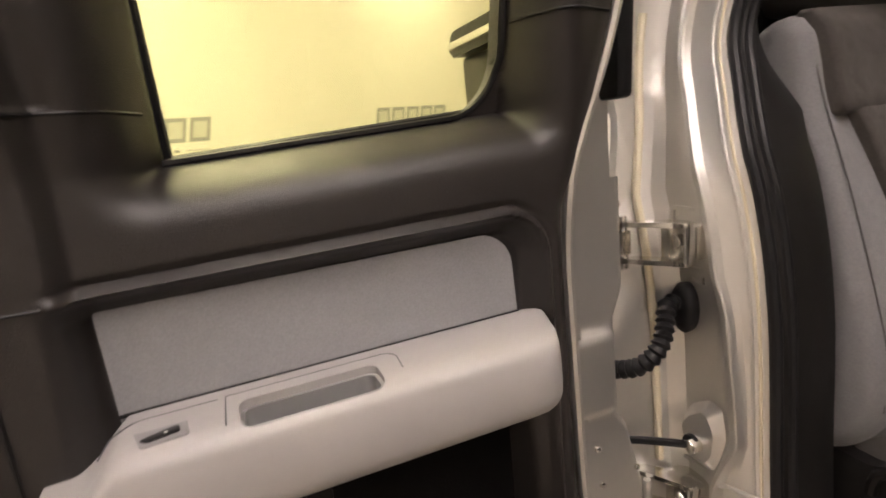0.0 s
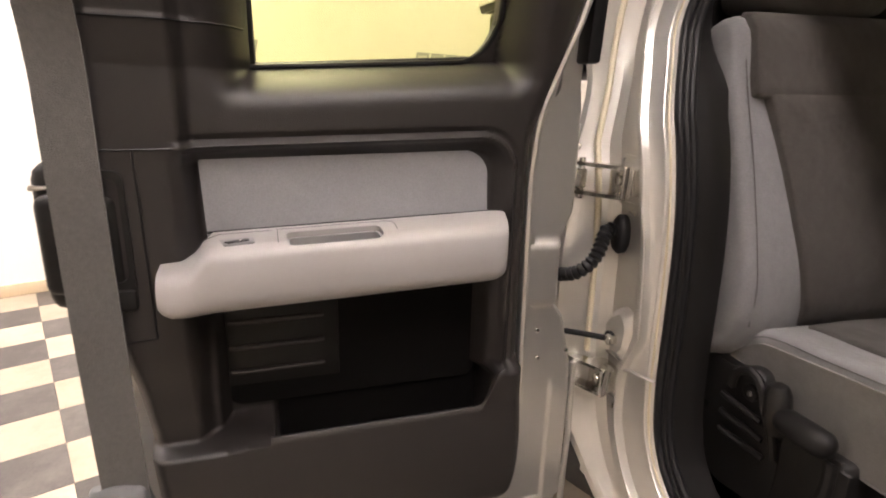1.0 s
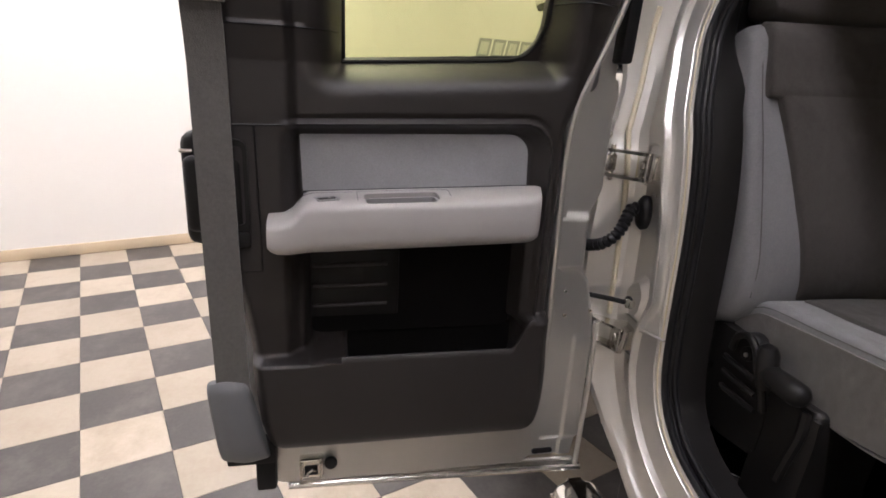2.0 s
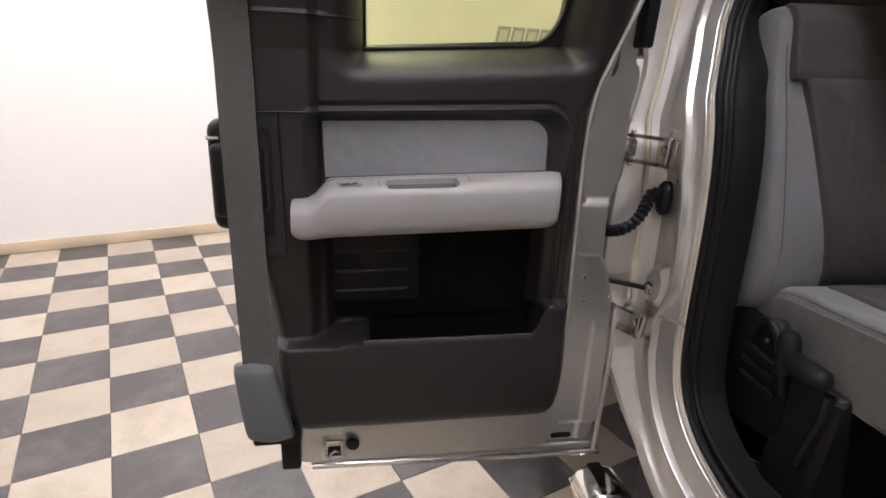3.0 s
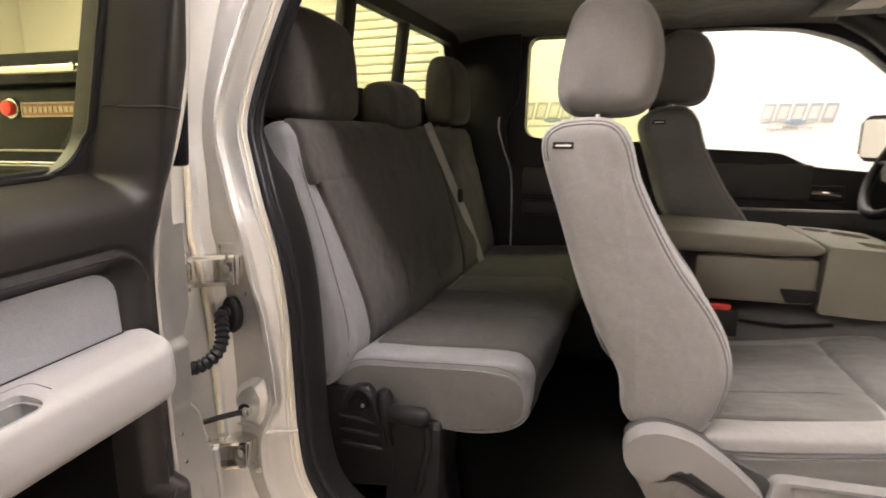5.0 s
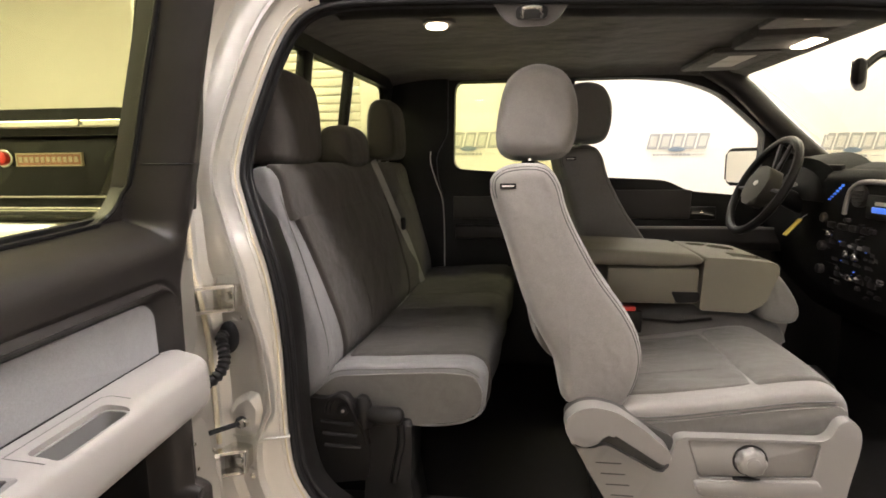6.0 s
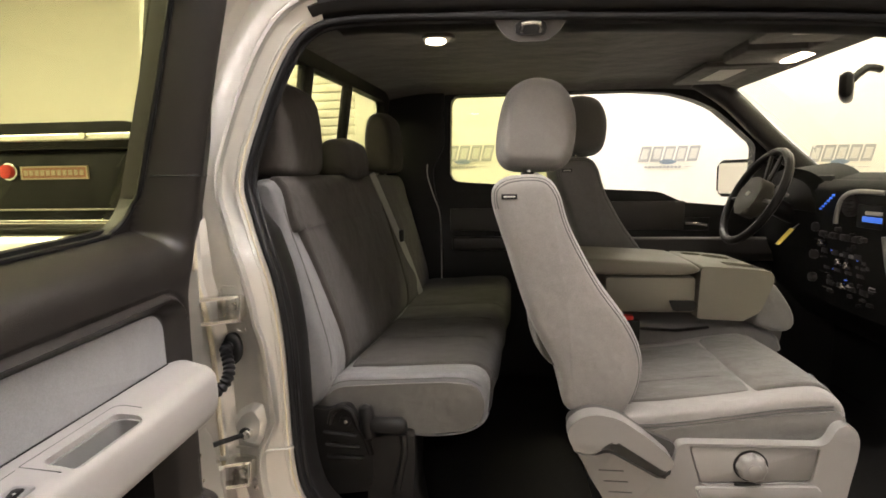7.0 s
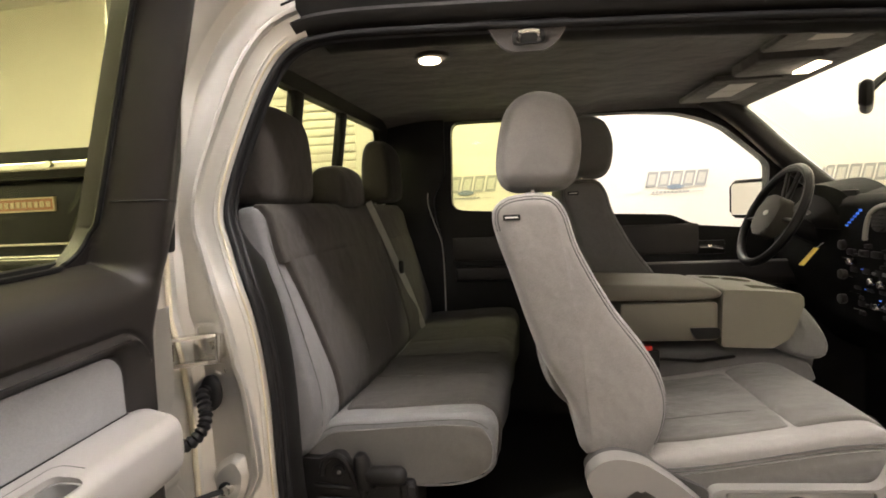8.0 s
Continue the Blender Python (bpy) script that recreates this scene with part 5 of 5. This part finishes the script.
    sp("cushion_insert", pillow([(0.86, 1.0), (0.88, 1.036), (0.98, 1.052), (1.10, 1.066), (1.168, 1.076), (1.182, 1.06), (1.0, 1.0)], y0, y1, 0.010, 0.004), dark, "darker cloth insert", c)
    sp("cushion_insert", pillow([(1.172, 1.05), (1.180, 1.078), (1.20, 1.090), (1.26, 1.1005), (1.318, 1.099), (1.352, 1.072), (1.356, 1.03), (1.2, 1.02)], y0 - 0.006, y1 + 0.006, 0.010, 0.004), dark, "", c)
    sp("piping", tube([(0.90, y0 + 0.10, 1.0475), (1.0, y0 + 0.10, 1.0595), (1.10, y0 + 0.10, 1.0720), (1.155, y0 + 0.10, 1.0760)], 0.0008, 5), PIPING, "", c)
    # side face below the piping, with its shade painted in
    sp("cushion_skirt", prism(rounded([(0.905, 0.994), (1.0, 1.008), (1.117, 1.029), (1.24, 1.050), (1.335, 1.058), (1.352, 1.03), (1.338, 0.985), (1.02, 0.966), (0.93, 0.972)], [0.01, 0.05, 0.05, 0.05, 0.012, 0.02, 0.02, 0.03, 0.02], 4), "y", -0.0360, -0.020, 0.004, 2), CLOTH_SHADE, "cloth side of the cushion, coloured darker for its shade", c)
    sp("piping", seam([(0.89, 1.008), (1.0, 1.02), (1.117, 1.040), (1.24, 1.062), (1.32, 1.068)], -0.0325, r=0.0016), PIPING, "", c)
    sp("piping", seam([(0.89, 1.000), (1.0, 1.012), (1.117, 1.032), (1.24, 1.054), (1.32, 1.060)], -0.0325, r=0.0012), PIPING, "", c)
    cover = prism(rounded([(0.745, 0.995), (0.757, 0.948), (0.803, 0.945), (0.835, 0.957), (0.952, 0.893), (0.968, 0.900), (0.985, 0.978), (1.000, 0.984), (1.285, 0.990), (1.300, 1.000), (1.316, 1.036), (1.342, 1.041), (1.362, 1.015), (1.360, 0.967), (1.346, 0.886), (1.335, 0.80), (0.86, 0.78), (0.79, 0.90)], [0.012, 0.012, 0.012, 0.012, 0.010, 0.010, 0.012, 0.012, 0.014, 0.014, 0.016, 0.016, 0.016, 0.02, 0.02, 0.02, 0.02, 0.02], 4), "y", -0.064, -0.012, 0.003, 2)
    bmesh.ops.triangulate(cover, faces=[f for f in cover.faces if len(f.verts) > 4])
    hollow = prism(rounded([(1.006, 0.978), (1.284, 0.985), (1.270, 0.904), (1.036, 0.888)], 0.010, 4), "y", -0.08, -0.0565)
    v = sp("side_valance", carve(cover, hollow), VALANCE, "light grey plastic seat side cover", None, 40)
    # dark colour painted in for the shade of the lever's gap and the grooves
    gap_shade = material("recess_shade_grey", (0.035, 0.033, 0.031), 0.6)
    sp("lever_gap_shade", prism(rounded([(0.738, 1.012), (0.765, 1.048), (0.801, 1.057), (0.851, 1.047), (0.914, 1.005), (0.985, 0.975), (0.965, 0.895), (0.80, 0.90)], 0.016, 4), "y", -0.050, -0.012), gap_shade, "dark filler painted as the shaded gap behind the recline lever", v)
    sp("recline_lever", prism(rounded([(0.738, 1.005), (0.742, 1.028), (0.765, 1.050), (0.801, 1.059), (0.851, 1.049), (0.914, 1.007), (0.963, 0.964), (0.971, 0.947), (0.960, 0.932), (0.945, 0.934), (0.842, 0.999), (0.820, 0.988), (0.800, 0.962), (0.765, 0.966), (0.746, 0.985)], [0.012, 0.012, 0.016, 0.02, 0.02, 0.02, 0.012, 0.010, 0.010, 0.010, 0.022, 0.018, 0.018, 0.018, 0.012], 6), "y", -0.096, -0.052, 0.0045, 3), VALANCE, "grey recline lever", v)
    sp("panel_inset", prism(rounded([(1.010, 0.975), (1.280, 0.982), (1.267, 0.907), (1.039, 0.891)], 0.009, 4), "y", -0.0605, -0.05, 0.002), VALANCE, "", v)
    sp("lower_lip", prism(rounded([(1.022, 0.884), (1.282, 0.900), (1.292, 0.872), (1.300, 0.850), (1.036, 0.850)], 0.010, 4), "y", -0.074, -0.055, 0.006, 3), VALANCE, "", v)
    k = sp("lumbar_knob", loft([[Vector((1.142 + a * (1 + 0.06 * math.cos(8 * q)) * math.cos(q), y, 0.936 + a * (1 + 0.06 * math.cos(8 * q)) * math.sin(q))) for q in (2 * math.pi * j / 48 for j in range(48))] for y, a in ((-0.056, 0.030), (-0.070, 0.031), (-0.079, 0.028), (-0.082, 0.024))]), VALANCE, "grey round lumbar knob", v)
    sp("knob_ring", tube([(1.142 + 0.0345 * math.cos(q), -0.0608, 0.936 + 0.0345 * math.sin(q)) for q in (2 * math.pi * j / 32 for j in range(32))], 0.0026, 5, True), TRIM_BLACK, "", k)
    sp("knob_face", disc((1.142, -0.083, 0.936), (0, -1, 0), 0.015, 0.004, 24, 0.001), VALANCE, "", k)
    sp("knob_stop", box(1.108, 1.165, -0.066, -0.055, 0.887, 0.896, 0.002), TRIM_BLACK, "", v)
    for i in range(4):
        sp("groove", tube([(0.812 + i * 0.012, -0.0640, 0.912 - i * 0.026), (0.868 + i * 0.010, -0.0640, 0.912 - i * 0.026)], 0.0016, 5), gap_shade, "", v)
    sp("seat_frame", box(0.84, 1.32, 0.0, 0.45, 0.68, 0.965, 0.01), TRIM_BLACK, "black seat frame")
    return s


front_seat("grey cloth front passenger seat with a plastic side cover", CLOTH, CLOTH_MID)
# same seat in darker cloth copies that hold the cab's shade
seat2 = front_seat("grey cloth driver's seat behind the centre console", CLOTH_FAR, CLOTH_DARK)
seat2.location = (1.11, 1.02, 0.692)

# ---- folded centre console ----
con = thing("center_console", "grey fold-down centre console with cup holders", "console", (1.15, 0.62, 0.63))


def cpart(name, bm, mat, label="", parent=None):
    bmesh.ops.translate(bm, verts=bm.verts, vec=-con.matrix_basis.translation)
    return part(name, bm, mat, parent or con, label)


cpart("lid", pillow([(0.80, 1.288), (0.80, 1.316), (0.85, 1.330), (1.10, 1.320), (1.162, 1.311), (1.170, 1.290), (1.10, 1.280), (0.85, 1.282)], 0.405, 0.73, 0.016, 0.003, 0.012, 4), CON, "padded grey console lid")
cpart("bin", box(0.90, 1.165, 0.41, 0.725, 1.165, 1.276, 0.012), CON)
cpart("bin_handle", prism(rounded([(1.085, 1.205), (1.165, 1.205), (1.165, 1.175), (1.10, 1.172)], 0.008), "y", 0.404, 0.412, 0.002), TRIM_BLACK, "black latch handle")
tray_bm = prism(rounded([(1.174, 1.310), (1.28, 1.305), (1.372, 1.295), (1.382, 1.274), (1.376, 1.256), (1.347, 1.176), (1.297, 1.146), (1.166, 1.152)], 0.008, 4), "y", 0.40, 0.75, 0.006)
for hole in (disc((1.300, 0.655, 1.28), (0, 0, 1), 0.044, 0.12, 32), disc((1.232, 0.690, 1.28), (0, 0, 1), 0.032, 0.12, 28), prism(rounded(rect(1.268, 1.366, 0.450, 0.525), 0.008), "z", 1.255, 1.36)):
    tray_bm = carve(tray_bm, hole)
tray = cpart("tray", tray_bm, CON, "grey tray with two cup holders and a coin slot")
for x, y, r in ((1.300, 0.655, 0.0435), (1.232, 0.690, 0.0315)):
    cpart("cup_mat", disc((x, y, 1.242), (0, 0, 1), r, 0.030, 28), TRIM_BLACK, "dark cup holder mat", tray)
cpart("slot_mat", prism(rounded(rect(1.2685, 1.3655, 0.4505, 0.5245), 0.008), "z", 1.253, 1.262), TRIM_BLACK, "", tray)
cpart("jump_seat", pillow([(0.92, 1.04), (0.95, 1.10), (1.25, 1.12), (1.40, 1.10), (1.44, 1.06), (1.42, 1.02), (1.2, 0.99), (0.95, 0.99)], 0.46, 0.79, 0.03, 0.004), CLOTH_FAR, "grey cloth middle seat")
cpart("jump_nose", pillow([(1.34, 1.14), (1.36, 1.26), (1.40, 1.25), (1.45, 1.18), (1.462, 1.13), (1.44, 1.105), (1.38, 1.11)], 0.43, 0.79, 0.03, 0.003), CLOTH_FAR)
buck = thing("belt_buckle", "black seat belt buckle with a red button", "belt buckle", (0.96, 0.44, 1.12))
part("housing", box(-0.02, 0.05, -0.02, 0.012, -0.05, 0.018, 0.006), TRIM_BLACK, buck)
part("button", box(-0.016, 0.030, -0.017, 0.006, 0.017, 0.032, 0.003), RED, buck, "red release button")
part("strap", tube([(0.05, 0, -0.01), (0.16, 0.01, -0.02), (0.26, 0.02, -0.01)], 0.012, 8, flat=0.4), TRIM_BLACK, buck)

# ---- dashboard ----
dash = thing("dashboard", "black dashboard with silver vents and blue-lit dials", "dashboard", (1.9, 0.64, 0.9))


def apart(name, bm, mat, label="", parent=None, angle=35):
    bmesh.ops.translate(bm, verts=bm.verts, vec=-dash.matrix_basis.translation)
    return part(name, bm, mat, parent or dash, label, angle)


apart("dash_top", prism(rounded([(1.70, 1.30), (1.69, 1.50), (1.73, 1.555), (1.84, 1.582), (2.02, 1.53), (2.05, 0.95), (1.95, 0.95), (1.80, 1.10)], 0.03, 4), "y", -0.02, 1.30, 0.02), DASH, "black moulded dashboard")
hood = apart("instrument_hood", loft([[Vector((1.685 + 0.07 * t, 0.98 + (0.25 - 0.01 * t) * math.cos(q), 1.50 + (0.095 + 0.01 * t) * math.sin(q))) for q in (math.pi * k / 18 for k in range(19))] + [Vector((1.69 + 0.07 * t, 0.73, 1.44)), Vector((1.69 + 0.07 * t, 1.23, 1.44))][::-1] for t in (0, 1, 2)]), DASH, "curved instrument hood")
stack = apart("radio_panel", prism(rounded([(1.655, 1.53), (1.70, 1.56), (1.80, 1.50), (1.80, 1.10), (1.72, 1.12), (1.67, 1.30)], 0.012), "y", 0.36, 0.76, 0.012), DASH, "black centre stack")
apart("stack_edge", tube(spline([(1.655, 0.375, 1.40), (1.665, 0.37, 1.33), (1.69, 0.37, 1.22)], 0.02), 0.014, 8), VALANCE, "silver side trim", stack)
vent = apart("air_vent", disc((1.655, 0.548, 1.478), (-1, 0, 0.1), 0.034, 0.02, 32, 0.004), TRIM, "round air vent", stack)
apart("vent_arch", tube(spline([(1.648, 0.612, 1.418), (1.646, 0.604, 1.455), (1.646, 0.588, 1.492), (1.648, 0.556, 1.514), (1.652, 0.505, 1.522), (1.656, 0.40, 1.520)], 0.015), 0.0075, 10), SILVER, "silver arch round the vents", stack)
for i in range(4):
    apart("vent_blade", box(1.640, 1.650, 0.522, 0.574, 1.459 + 0.011 * i, 1.462 + 0.011 * i, 0.001), TRIM_BLACK, "", vent)
apart("display", box(1.648, 1.656, 0.400, 0.482, 1.434, 1.450, 0.002), BLUE_LIT, "blue-lit display", stack)
apart("display_top", box(1.648, 1.656, 0.400, 0.470, 1.455, 1.466, 0.002), LABEL, "pale upper strip of the display", stack)
apart("display_bezel", box(1.652, 1.660, 0.40, 0.515, 1.415, 1.485, 0.004), TRIM_BLACK, "", stack)
for i in range(4):
    for j in range(4):
        apart("stack_button", box(1.655 + 0.012 * i, 1.672 + 0.012 * i, 0.50 + j * 0.06, 0.54 + j * 0.06, 1.365 - i * 0.055, 1.385 - i * 0.055, 0.004), TRIM, "", stack)
    apart("stack_trim", box(1.656 + 0.012 * i, 1.660 + 0.012 * i, 0.68, 0.74, 1.352 - i * 0.055, 1.356 - i * 0.055), CHROME, "", stack)
for y, z in ((0.745, 1.395), (0.745, 1.30), (0.745, 1.22)):
    apart("stack_knob", disc((1.66, y, z), (-1, 0, 0), 0.016, 0.02, 24, 0.004), TRIM, "", stack)
for i in range(6):
    y, z = 0.706 - 0.0135 * i, 1.458 + 0.0098 * i
    apart("gauge_light", box(1.646, 1.654, y - 0.0025, y + 0.0025, z - 0.002 - 0.0005 * i, z + 0.003, 0.001), BLUE_LIT, "blue-lit gauge", stack)
for y, z in ((0.605, 1.292), (0.560, 1.288), (0.600, 1.215), (0.690, 1.345)):
    apart("stack_knob", disc((1.664 + (1.30 - z) * 0.2, y, z), (-1, 0, 0.2), 0.011, 0.024, 20, 0.003), CHROME, "small chrome knob", stack)
random.seed(4)
for i in range(34):
    y, z = random.uniform(0.47, 0.72), random.uniform(1.16, 1.40)
    x = 1.655 + max(0.0, 1.40 - z) * 0.20
    apart("key", box(x - 0.006, x + 0.010, y - random.uniform(0.006, 0.016), y + 0.008, z - 0.005, z + random.uniform(0.003, 0.008), 0.002), random.choice((TRIM, TRIM, TRIM_BLACK, SILVER)), "", stack)
for y, z, w in ((0.655, 1.325, 0.004), (0.635, 1.285, 0.003), (0.520, 1.310, 0.004), (0.600, 1.235, 0.003), (0.66, 1.262, 0.003)):
    apart("key_light", box(1.650 + (1.40 - z) * 0.20, 1.656 + (1.40 - z) * 0.20, y - w, y + w, z - 0.0015, z + 0.0015), BLUE_LIT, "", stack)
apart("gauge_panel", box(1.686, 1.70, 0.725, 1.22, 1.44, 1.57, 0.004), TRIM_BLACK)

wheel = thing("steering_wheel", "black steering wheel with a dark hub in front of the dash", "steering wheel", (1.56, 1.0, 1.49))
TILTW = Matrix.Rotation(radians(-64), 4, "Y")
rim_pts = [TILTW @ Vector((0.19 * math.cos(q), 0.19 * math.sin(q), 0)) for q in (2 * math.pi * k / 48 for k in range(48))]
part("rim", tube(rim_pts, 0.016, 10, True), TRIM_BLACK, wheel, "black leather rim")
for q in (0.1, math.pi - 0.1, -math.pi / 2 - 0.25, -math.pi / 2 + 0.25):
    q += math.pi / 2
    part("spoke", tube([TILTW @ Vector((0.06 * math.cos(q), 0.06 * math.sin(q), -0.015)), TILTW @ Vector((0.178 * math.cos(q), 0.178 * math.sin(q), 0))], 0.014, 8, flat=0.5), TRIM_BLACK, wheel)
hb = prism(rounded([(-0.085, -0.060), (-0.085, 0.060), (-0.02, 0.090), (0.055, 0.085), (0.075, 0.0), (0.055, -0.085), (-0.02, -0.090)], 0.03, 5), "z", -0.025, 0.026, 0.014, 3)
bmesh.ops.transform(hb, verts=hb.verts, matrix=TILTW)
hub = part("hub", hb, material("hub_plastic", (0.055, 0.050, 0.040), 0.6, 0, 0.1, 9, spec=0.2), wheel, "dark airbag hub")
bd = loft([[TILTW @ Vector((0.010 * math.cos(q), 0.018 * math.sin(q), z)) for q in (2 * math.pi * k / 24 for k in range(24))] for z in (0.024, 0.028)])
part("badge", bd, LABEL, hub, "small pale oval badge")
part("column", tube([(0.02, 0, -0.01), (0.16, 0, -0.08)], 0.035, 14), TRIM_BLACK, wheel)
part("stalk", tube([(0.07, -0.03, 0.0), (0.05, -0.15, 0.01)], 0.007, 8), VALANCE, wheel, "silver stalk")
tag = thing("hanging_tag", "yellow paper tag hanging below the steering column", "tag", (1.615, 0.86, 1.348))
part("card", box(-0.001, 0.001, -0.016, 0.016, -0.038, 0.038), YELLOW, tag)
tag.rotation_euler = (0, radians(40), 0)
part("string", tube([(0.0, 0, 0.038), (0.01, 0.01, 0.068)], 0.001, 5), WHITE_MARK, tag)

# ---- overhead: dome lamp, map lamp, visors, striker plate, mirror ----
dome = thing("dome_lamp", "round lit dome lamp in the headliner", "dome lamp", (0.404, 0.375, 1.984))
part("bezel", disc((0, 0, 0), (0, 0, 1), 0.048, 0.012, 32, 0.003), HEADLINER, dome)
part("lens", disc((-0.008, 0, -0.010), (0, 0, 1), 0.030, 0.010, 28, 0.004), DOME, dome, "warm lit lens")
over = thing("overhead_console", "grey overhead console with lit map lamps", "overhead console", (1.45, 0.66, 1.972))
part("body", box(-0.12, 0.12, -0.11, 0.11, -0.024, 0.02, 0.015), HEADLINER, over)
part("lens", box(0.05, 0.10, -0.07, 0.07, -0.031, -0.022, 0.004), DOME, over, "warm lit map lamp lens")


def visor(y0, y1):
    v = thing("sun_visor", "grey sun visor folded up against the headliner", "sun visor", (1.45, (y0 + y1) / 2, 1.958), "sun visors")
    w = (y1 - y0) / 2
    part("panel", box(-0.16, 0.10, -w, w, -0.010, 0.010, 0.008), HEADLINER, v)
    part("label", box(-0.09, 0.0, -0.14, -0.03, -0.0118, -0.0098), LABEL, v, "pale printed label")
    part("label", box(-0.09, 0.0, -0.02, 0.09, -0.0118, -0.0098), LABEL, v, "pale printed label")
    return v


visor(0.06, 0.46)
visor(0.80, 1.20)
lst = thing("roof_striker", "chrome latch striker in a grey roof plate", "latch striker", (0.655, 0.015, 1.922))
part("plate", prism(rounded([(-0.09, 0.02), (-0.06, -0.025), (-0.035, -0.042), (0.035, -0.042), (0.06, -0.025), (0.09, 0.02)], 0.012), "y", -0.008, 0.01, 0.004), HEADLINER, lst)
part("cup", prism(rounded(rect(-0.034, 0.034, -0.028, 0.0), 0.010), "y", -0.012, -0.006, 0.002), TRIM_BLACK, lst)
part("loop", tube(spline([(-0.02, -0.01, -0.022), (-0.018, -0.03, -0.010), (0.018, -0.03, -0.010), (0.02, -0.01, -0.022)], 0.01), 0.005, 8), CHROME, lst)
mir = thing("rear_view_mirror", "black rear-view mirror hung from the windscreen", "rear-view mirror", (1.68, 0.66, 1.85))
mir.rotation_euler = (0, 0, radians(-30))
part("housing", box(-0.02, 0.015, -0.11, 0.11, -0.045, 0.035, 0.018, 3), TRIM_BLACK, mir)
part("glass", box(-0.022, -0.019, -0.10, 0.10, -0.037, 0.027), material("mirror_glass", (0.6, 0.6, 0.6), 0.03, 1.0, 0, 5, rough_vary=0), mir, "mirror glass")
part("stem", tube(spline([(0.01, 0, 0.02), (0.045, 0.02, 0.055), (0.08, 0.05, 0.05)], 0.02), 0.012, 8), TRIM_BLACK, mir)
wm = thing("wing_mirror", "black-framed wing mirror outside the driver's window", "wing mirror", (1.70, 1.56, 1.555))
part("housing", prism(rounded(rect(-0.10, 0.10, -0.09, 0.09), 0.03), "x", 0.0, 0.09, 0.02), TRIM_BLACK, wm)
part("glass", prism(rounded(rect(-0.086, 0.086, -0.074, 0.074), 0.022), "x", -0.006, -0.001), material("wing_mirror_glass", (0.75, 0.75, 0.72), 0.05, 1.0, 0, 5, rough_vary=0), wm, "mirror glass")
wm.rotation_euler = (0, 0, radians(33))

# ---- floor tiles: those near the truck one by one, the rest joined ----
T_LIGHT = material("cream_vinyl_tile", (0.44, 0.378, 0.292), 0.35, 0, 0.14, 4, grain=0.03, grain_scale=60, rough_vary=0.12)
T_DARK = material("black_vinyl_tile", (0.068, 0.062, 0.058), 0.35, 0, 0.45, 5, grain=0.03, grain_scale=60, rough_vary=0.12)
for m in (T_LIGHT, T_DARK):
    nt = m.node_tree
    mixn = next(n for n in nt.nodes if n.bl_idname == "ShaderNodeMix")
    info, hsv = nt.nodes.new("ShaderNodeObjectInfo"), nt.nodes.new("ShaderNodeHueSaturation")
    mr = nt.nodes.new("ShaderNodeMapRange")
    mr.inputs["To Min"].default_value, mr.inputs["To Max"].default_value = 0.88, 1.1
    nt.links.new(info.outputs["Random"], mr.inputs["Value"])
    nt.links.new(mr.outputs["Result"], hsv.inputs["Value"])
    nt.links.new(mixn.outputs["Result"], hsv.inputs["Color"])
    where, dirt, fac = nt.nodes.new("ShaderNodeNewGeometry"), nt.nodes.new("ShaderNodeTexNoise"), nt.nodes.new("ShaderNodeMapRange")
    dirt.inputs["Scale"].default_value, dirt.inputs["Detail"].default_value, dirt.inputs["Roughness"].default_value = 4.0, 9, 0.72
    fac.inputs["From Min"].default_value, fac.inputs["From Max"].default_value, fac.inputs["To Max"].default_value = 0.46, 0.68, 0.55
    worn = nt.nodes.new("ShaderNodeMix")
    worn.data_type = "RGBA"
    worn.inputs["B"].default_value = (0.30, 0.235, 0.16, 1) if m is T_LIGHT else (0.16, 0.145, 0.13, 1)
    nt.links.new(where.outputs["Position"], dirt.inputs["Vector"])
    nt.links.new(dirt.outputs["Fac"], fac.inputs["Value"])
    nt.links.new(fac.outputs["Result"], worn.inputs["Factor"])
    nt.links.new(hsv.outputs["Color"], worn.inputs["A"])
    nt.links.new(worn.outputs["Result"], nt.nodes["Principled BSDF"].inputs["Base Color"])
OFF = -0.05 * TILE
tile_mesh = {}
for k, m in ((0, T_DARK), (1, T_LIGHT)):
    me = mesh_of("tile", box(0.0008, TILE - 0.0008, 0.0008, TILE - 0.0008, -0.0065, 0.0, 0.0012, 1))
    me.materials.append(m)
    tile_mesh[k] = me
rest = {0: bmesh.new(), 1: bmesh.new()}
for r in range(0, 38):
    for c in range(-18, 30):
        k = (r + c) % 2
        x, y = r * TILE - OFF, c * TILE
        if r < 14 and -7 <= c < 13:
            ob = new("tile", tile_mesh[k])
            ob.parent = floor
            ob.location = (x, y, 0)
        else:
            b = rest[k]
            b.faces.new([b.verts.new((x + p, y + q, 0)) for p, q in ((0.0008, 0.0008), (TILE - 0.0008, 0.0008), (TILE - 0.0008, TILE - 0.0008), (0.0008, TILE - 0.0008))])
for k, m in ((0, T_DARK), (1, T_LIGHT)):
    ob = part("tile_field", rest[k], m, floor)
    tagged(ob, kind="stuff")
